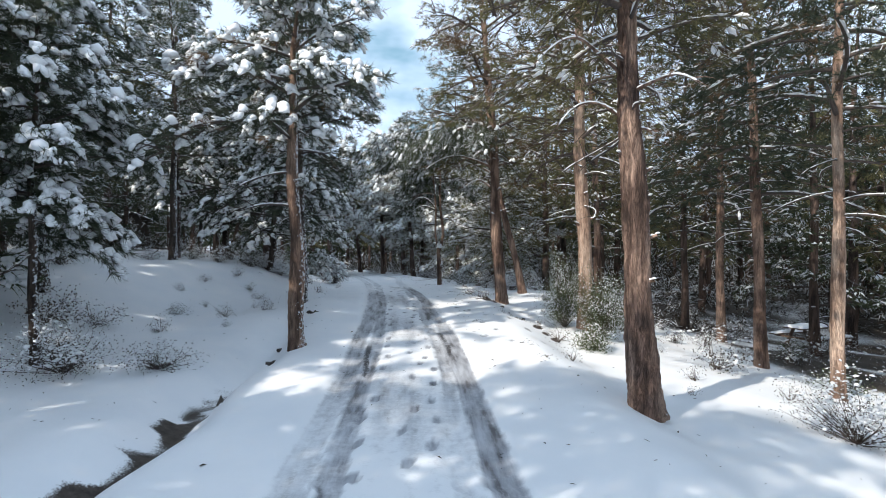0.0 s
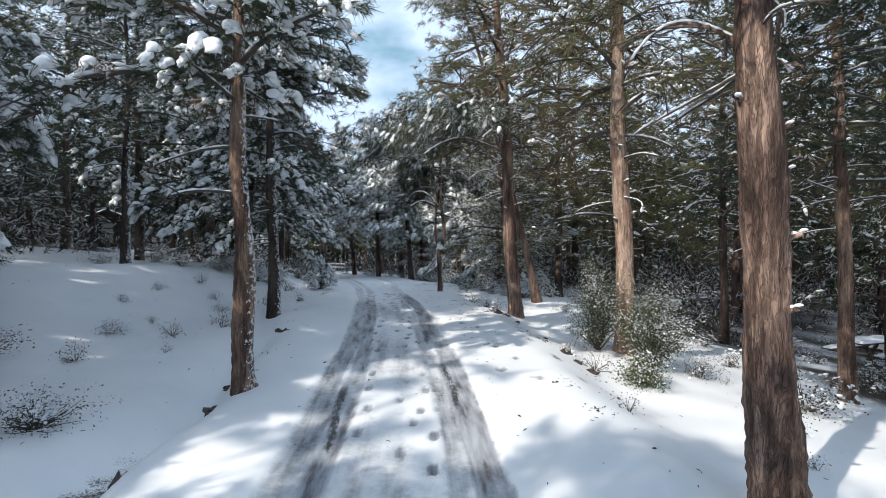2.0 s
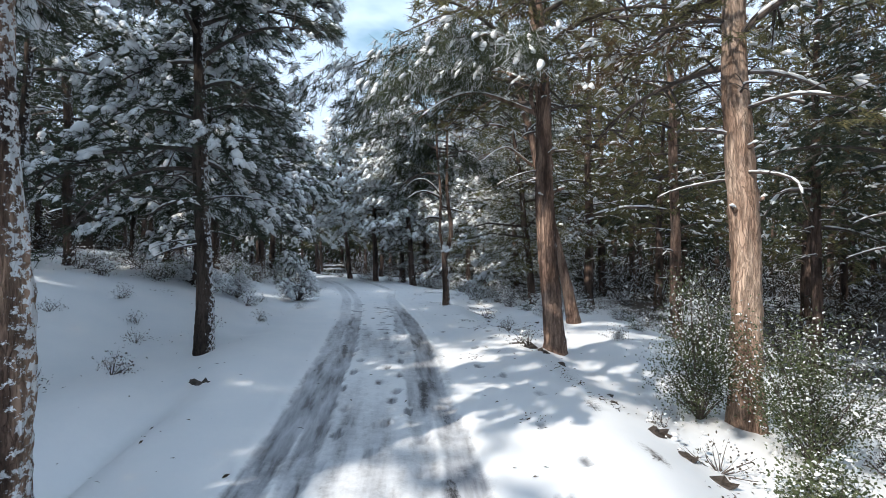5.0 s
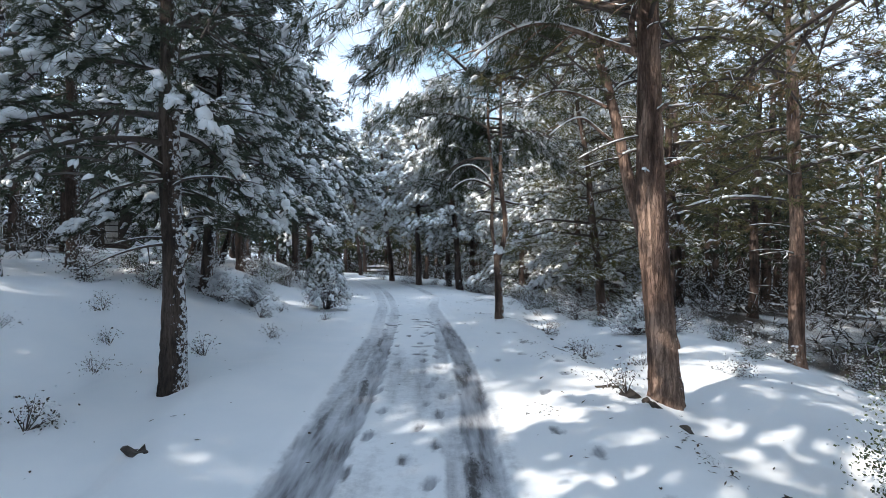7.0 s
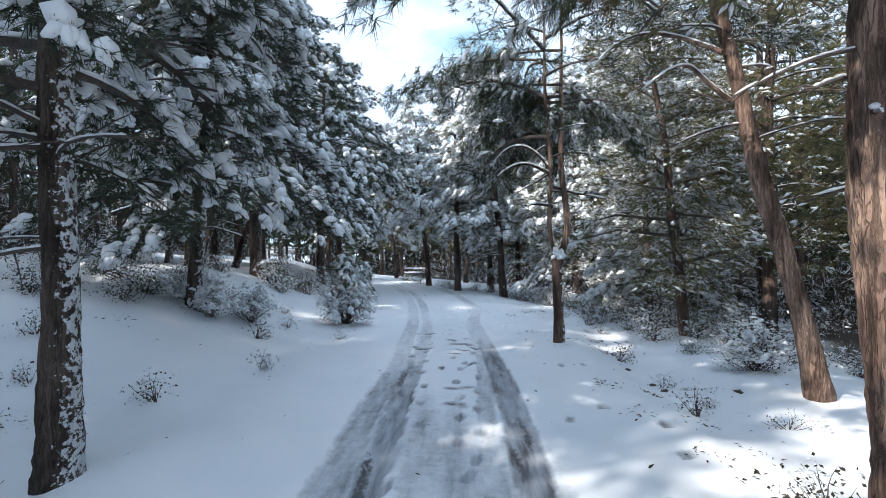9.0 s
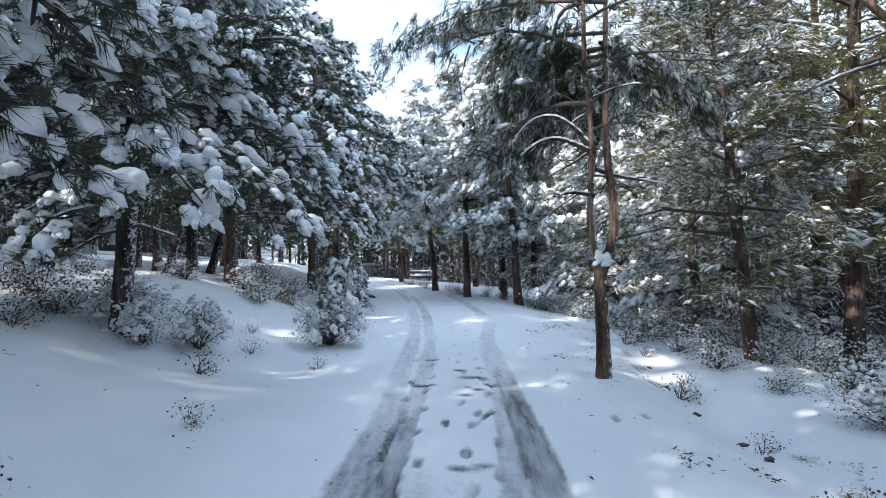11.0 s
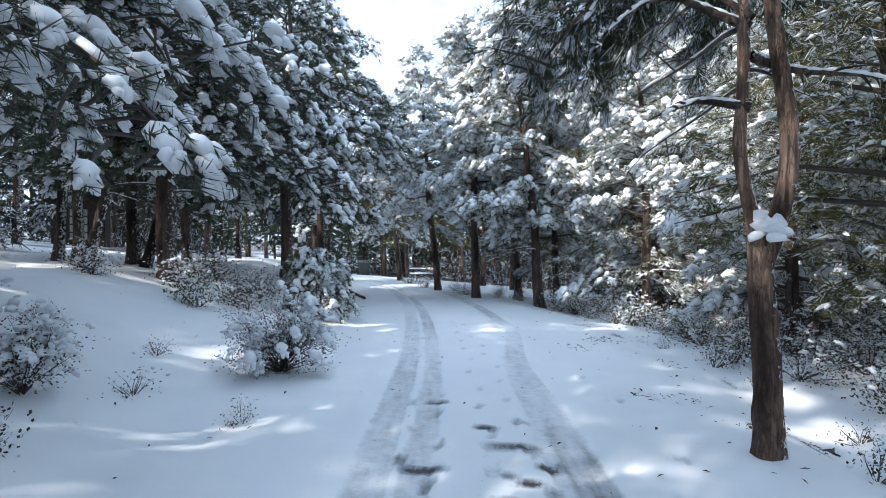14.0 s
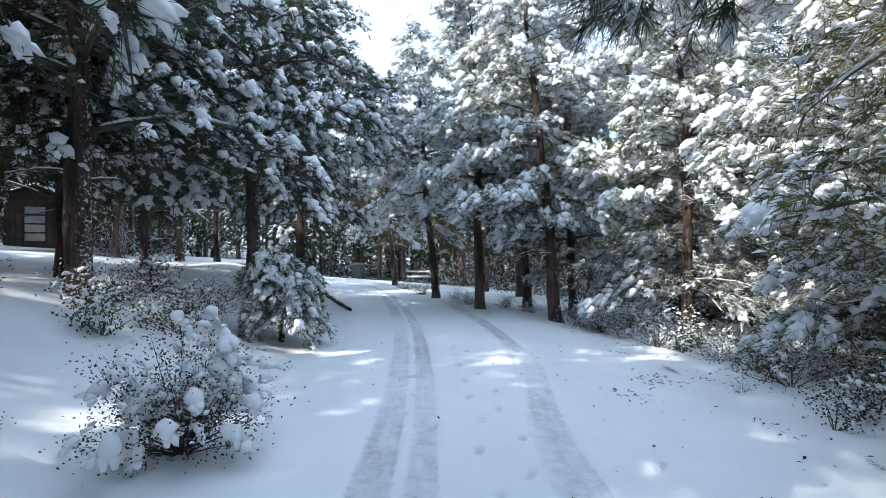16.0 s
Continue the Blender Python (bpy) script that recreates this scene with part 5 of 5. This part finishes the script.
    for x, y in marks:
        sc = r.uniform(0.5, 1.1)
        copy_thing(sprigs[int(r.integers(0, 2))], pose(x, y, gz(x, y) - 0.04, 0, 0, r.uniform(0, 360)) @ Matrix.Diagonal((sc, sc, sc, 1)))


scatter_shrubs()


def litter():
    """Fallen leaves, needles and bits of bark on the snow, and clods of wet earth at the cut edges."""
    r = np.random.default_rng(23)
    n = 800
    y = r.uniform(4, 34, n)
    side = r.uniform(size=n) < 0.5
    u = np.where(side, 1.2 + np.abs(r.normal(0, 2.2, n)), -1.6 - np.abs(r.normal(0, 3.0, n)))
    u = np.where(r.uniform(size=n) < 0.16, r.uniform(-1.2, 1.4, n), u)
    # clumps along the verges
    m, each = 44, 20
    cy = np.repeat(r.uniform(8, 28, m), each)
    cu = np.repeat(np.where(r.uniform(size=m) < 0.75, r.normal(2.5, 0.45, m), r.normal(-3.6, 0.9, m)), each)
    y = np.concatenate([y, cy + r.normal(0, 0.13, m * each)])
    u = np.concatenate([u, cu + r.normal(0, 0.1, m * each)])
    n += m * each
    x = road_x(y) + u
    p = np.stack([x, y, ground_z(x, y) + 0.008], -1)
    a = r.uniform(0, 6.28, n)
    d = np.stack([np.cos(a), np.sin(a), r.normal(0.1, 0.2, n)], -1)
    e = np.stack([-np.sin(a), np.cos(a), r.normal(0, 0.25, n)], -1)
    ln = r.uniform(0.008, 0.036, n)[:, None]
    w = ln * r.uniform(0.12, 0.45, n)[:, None]
    v = np.stack([p - d * ln, p + e * w + UP * 0.006, p + d * ln, p - e * w + UP * 0.004], 1).reshape(-1, 3)
    tagged(new("leaf_litter", make_mesh("leaf_litter", v, np.arange(4 * n).reshape(-1, 4), LITTER, False)), "fallen dark leaves and needles strewn on the snow", "leaves", kind="stuff")
    clods = [(1.25, 14.62, 0.13), (1.42, 14.45, 0.09), (1.1, 14.95, 0.08), (1.27, 19.0, 0.1), (1.2, 19.5, 0.08), (1.02, 20.6, 0.07), (0.95, 21.9, 0.09), (2.1, 11.7, 0.12), (2.2, 11.3, 0.1), (2.35, 10.9, 0.09), (1.95, 12.6, 0.07),
             (2.02, 13.0, 0.06), (1.6, 13.9, 0.06), (-3.25, 12.9, 0.1), (-3.3, 8.6, 0.12), (-3.1, 9.4, 0.1), (-3.35, 7.8, 0.1), (-3.2, 10.2, 0.08), (0.85, 22.8, 0.06), (2.0, 18.3, 0.07)]
    base, faces = BALL[2]
    for x, y, sz in clods:
        lump = base * (1 + r.normal(0, 0.42, (len(base), 1))) * np.array((sz * r.uniform(0.7, 1.4), sz * 0.7, sz * 0.4)) + r.normal(0, 0.12 * sz, base.shape)
        ob = new("earth_clod", make_mesh("earth_clod", lump, faces, EARTH, False))
        ob.matrix_world = pose(x, y, gz(x, y) - 0.012, 0, 0, r.uniform(0, 360))
        tagged(ob, "dark clod of wet earth showing through snow", "earth", "earth clods")


litter()

# ---- made things ----


def box(bm, x0, x1, y0, y1, z0, z1, bevel=0.006):
    g = bmesh.ops.create_cube(bm, size=1)
    for v in g["verts"]:
        v.co = Vector(((x0 + x1) / 2 + v.co.x * (x1 - x0), (y0 + y1) / 2 + v.co.y * (y1 - y0), (z0 + z1) / 2 + v.co.z * (z1 - z0)))
    if bevel:
        bmesh.ops.bevel(bm, geom=list({e for v in g["verts"] for e in v.link_edges}), offset=bevel, segments=1, affect="EDGES")


def solid(name, mat, shapes, parent, label="", turn=None):
    bm = bmesh.new()
    for k in shapes:
        box(bm, *k)
    if turn:
        bm.transform(turn)
    me = bpy.data.meshes.new(name)
    bm.to_mesh(me)
    bm.free()
    me.materials.append(mat)
    return part(name, me, parent, label)


def snow_slab(name, parent, x0, x1, y0, y1, z, thick, seed):
    r = np.random.default_rng(seed)
    nx, ny = 22, 9
    gx, gy = np.meshgrid(np.linspace(-1, 1, nx), np.linspace(-1, 1, ny))
    h = thick * np.clip((1 - np.abs(gx) ** 8) * (1 - np.abs(gy) ** 4), 0.0, 1) ** 0.5 * (1 + 0.15 * np.sin(gx * 7 + seed) + r.normal(0, 0.05, gx.shape))
    v = np.stack([(x0 + x1) / 2 + gx * (x1 - x0) / 2, (y0 + y1) / 2 + gy * (y1 - y0) / 2, z + h], -1).reshape(-1, 3)
    i = np.arange(nx * ny).reshape(ny, nx)
    f = np.stack([i[:-1, :-1], i[:-1, 1:], i[1:, 1:], i[1:, :-1]], -1).reshape(-1, 4)
    return part(name, make_mesh(name, v, f, SNOW), parent, "white snow lying on the boards")


def picnic_table(x, y, turn):
    ob = thing("picnic_table", x, y, gz(x, y) - 0.03, "dark wooden picnic table with benches under snow", "table", "picnic tables")
    for k in range(4):
        solid("tabletop_plank", TABLE_WOOD, [(-0.95, 0.95, -0.36 + k * 0.185, -0.19 + k * 0.185, 0.72, 0.76)], ob)
    for s in (-1, 1):
        for k in range(2):
            lo = s * 0.72 - 0.15 + k * 0.155
            solid("bench_plank", TABLE_WOOD, [(-0.95, 0.95, lo, lo + 0.14, 0.42, 0.46)], ob)
        solid("crossbeam", TABLE_WOOD, [(s * 0.65 - 0.03, s * 0.65 + 0.03, -0.82, 0.82, 0.345, 0.415)], ob)
        for q in (-1, 1):
            solid("leg", TABLE_WOOD, [(s * 0.65 - 0.035 + 0.075, s * 0.65 + 0.035 + 0.075, -0.045, 0.045, -0.02, 0.78)], ob, turn=Matrix.Translation((0, q * 0.5, 0)) @ Matrix.Rotation(q * 0.42, 4, "X"))
        snow_slab("bench_snow", ob, -0.95, 0.95, s * 0.72 - 0.15, s * 0.72 + 0.15, 0.462, 0.07, 3 + s)
    snow_slab("tabletop_snow", ob, -0.95, 0.95, -0.36, 0.37, 0.762, 0.09, 9)
    ob.matrix_world = pose(x, y, gz(x, y) - 0.03, 0, 0, turn)


picnic_table(13.1, 18.4, 20)
picnic_table(-10.3, 51.8, 5)


def dumpster(x, y, turn):
    ob = thing("waste_container", x, y, gz(x, y), "dark green steel waste container on castors", "container")
    bm = bmesh.new()
    rings = [(0.30, 0.24, 0.16), (0.36, 0.29, 0.55), (0.41, 0.33, 0.92), (0.45, 0.36, 0.93), (0.45, 0.36, 0.97), (0.40, 0.32, 0.97)]
    loops = [[bm.verts.new((sx * a, sy * b, z)) for sx, sy in ((-1, -1), (1, -1), (1, 1), (-1, 1))] for a, b, z in rings]
    for lo, hi in zip(loops, loops[1:]):
        for k in range(4):
            bm.faces.new((lo[k], lo[(k + 1) % 4], hi[(k + 1) % 4], hi[k]))
    bm.faces.new(loops[0][::-1])
    bm.faces.new(loops[-1])
    bmesh.ops.bevel(bm, geom=bm.edges[:], offset=0.008, segments=1, affect="EDGES")
    me = bpy.data.meshes.new("body")
    bm.to_mesh(me)
    bm.free()
    me.materials.append(BIN_METAL)
    part("body", me, ob)
    q = np.linspace(-1, 1, 9)
    lid = [np.stack([np.full(9, sx * 0.44), q * 0.35, 0.985 + 0.14 * (1 - q**2)], -1) for sx in (-1, 1)]
    i = np.arange(8)
    part("lid", make_mesh("lid", np.concatenate(lid), np.stack([i, i + 9, i + 10, i + 1], -1), BIN_METAL), ob)
    for k in (-0.3, -0.1, 0.1, 0.3):
        solid("rib", BIN_METAL, [(k - 0.02, k + 0.02, -0.345, -0.30, 0.3, 0.9)], ob)
    for sx in (-1, 1):
        v, f = tube([(sx * 0.46, -0.2, 0.8), (sx * 0.53, -0.2, 0.8), (sx * 0.53, 0.2, 0.8), (sx * 0.46, 0.2, 0.8)], [0.014] * 4, 8)
        part("handle", make_mesh("handle", v, f, BIN_METAL), ob)
        for sy in (-1, 1):
            v, f = tube([(sx * 0.26 - 0.03, sy * 0.2, 0.08), (sx * 0.26 - 0.028, sy * 0.2, 0.08), (sx * 0.26 + 0.028, sy * 0.2, 0.08), (sx * 0.26 + 0.03, sy * 0.2, 0.08)], [0.01, 0.08, 0.08, 0.01], 14)
            part("castor", make_mesh("castor", v, f, RUBBER), ob)
    ob.matrix_world = pose(x, y, gz(x, y), 0, 0, turn)


dumpster(-13.9, 50.1, 15)


def hut(x, y, turn):
    z = gz(x, y)
    ob = thing("wooden_hut", x, y, z, "small dark boarded hut with gable roof and pale panelled door", "hut")
    for k in range(10):
        w = -0.95 + k * 0.19
        if not 3 <= k <= 6:
            solid("front_board", BOARD, [(w, w + 0.183, -0.9, -0.87 + 0.004 * (k % 2), -0.2, 1.9)], ob)
        solid("back_board", BOARD, [(w, w + 0.183, 0.87, 0.9, -0.2, 1.9)], ob)
        solid("side_board", BOARD, [(-0.95, -0.92 + 0.004 * (k % 2), -0.86 + k * 0.172, -0.694 + k * 0.172, -0.2, 1.9)], ob)
        solid("side_board", BOARD, [(0.92, 0.95, -0.86 + k * 0.172, -0.694 + k * 0.172, -0.2, 1.9)], ob)
    solid("lintel_board", BOARD, [(-0.38, 0.38, -0.9, -0.87, 1.62, 1.9)], ob)
    solid("sill_board", BOARD, [(-0.38, 0.38, -0.9, -0.87, -0.2, 0.18)], ob)
    door = solid("door", BOARD, [(-0.37, 0.37, -0.885, -0.86, 0.18, 1.62)], ob)
    for k in range(4):
        solid("door_panel", PALE_BOARD, [(-0.31, 0.31, -0.905, -0.887, 0.26 + k * 0.34, 0.54 + k * 0.34)], door, "pale panel")
    for sx in (-1, 1):
        bm = bmesh.new()
        box(bm, -0.72, 0.72, -1.1, 1.1, 0, 0.05)
        bm.transform(Matrix.Translation((sx * 0.56, 0, 2.12)) @ Matrix.Rotation(sx * 0.4, 4, "Y"))
        me = bpy.data.meshes.new("roof_slope")
        bm.to_mesh(me)
        bm.free()
        me.materials.append(BOARD)
        slope = part("roof_slope", me, ob)
        sl = snow_slab("roof_snow", slope, -0.70, 0.70, -1.1, 1.1, 0.053, 0.1, 5 + sx)
        sl.data.transform(Matrix.Translation((sx * 0.56, 0, 2.12)) @ Matrix.Rotation(sx * 0.4, 4, "Y"))
    for sy in (-0.885, 0.885):
        v = np.array([(-0.95, sy - 0.015, 1.9), (0.95, sy - 0.015, 1.9), (0, sy - 0.015, 2.32), (-0.95, sy + 0.015, 1.9), (0.95, sy + 0.015, 1.9), (0, sy + 0.015, 2.32)])
        part("gable", make_mesh("gable", v, np.array([(0, 1, 2), (5, 4, 3), (0, 3, 4), (0, 4, 1), (1, 4, 5), (1, 5, 2), (2, 5, 3), (2, 3, 0)]), BOARD, False), ob)
    ob.matrix_world = pose(x, y, z, 0, 0, turn)


hut(-21.6, 35.6, 38)


def fallen_log():
    a, b = np.array((-10.4, 36.8)), np.array((-7.15, 31.7))
    q = np.linspace(0, 1, 30)
    xy = a + (b - a) * q[:, None] + np.stack([0.06 * np.sin(q * 9), 0.05 * np.sin(q * 6)], -1)
    path = np.stack([xy[:, 0], xy[:, 1], ground_z(xy[:, 0], xy[:, 1]) + 0.05], -1) - np.array((*b, gz(*b)))
    ob = thing("fallen_log", *b, gz(*b), "thin dark fallen log along the road edge", "log")
    part("stem", make_mesh("stem", *tube(path, 0.075 - 0.03 * q, 10, 0.1), BARK_FAR), ob)
    sel = path[2:-2:2]
    tagged(part("snow_load", make_mesh("snow_load", *snow_pads(sel + UP * 0.05, np.repeat((path[-1] - path[0])[None], len(sel), 0), 0.12, 0.04, 0.03, 1, rng), SNOW), ob), kind="stuff")


fallen_log()
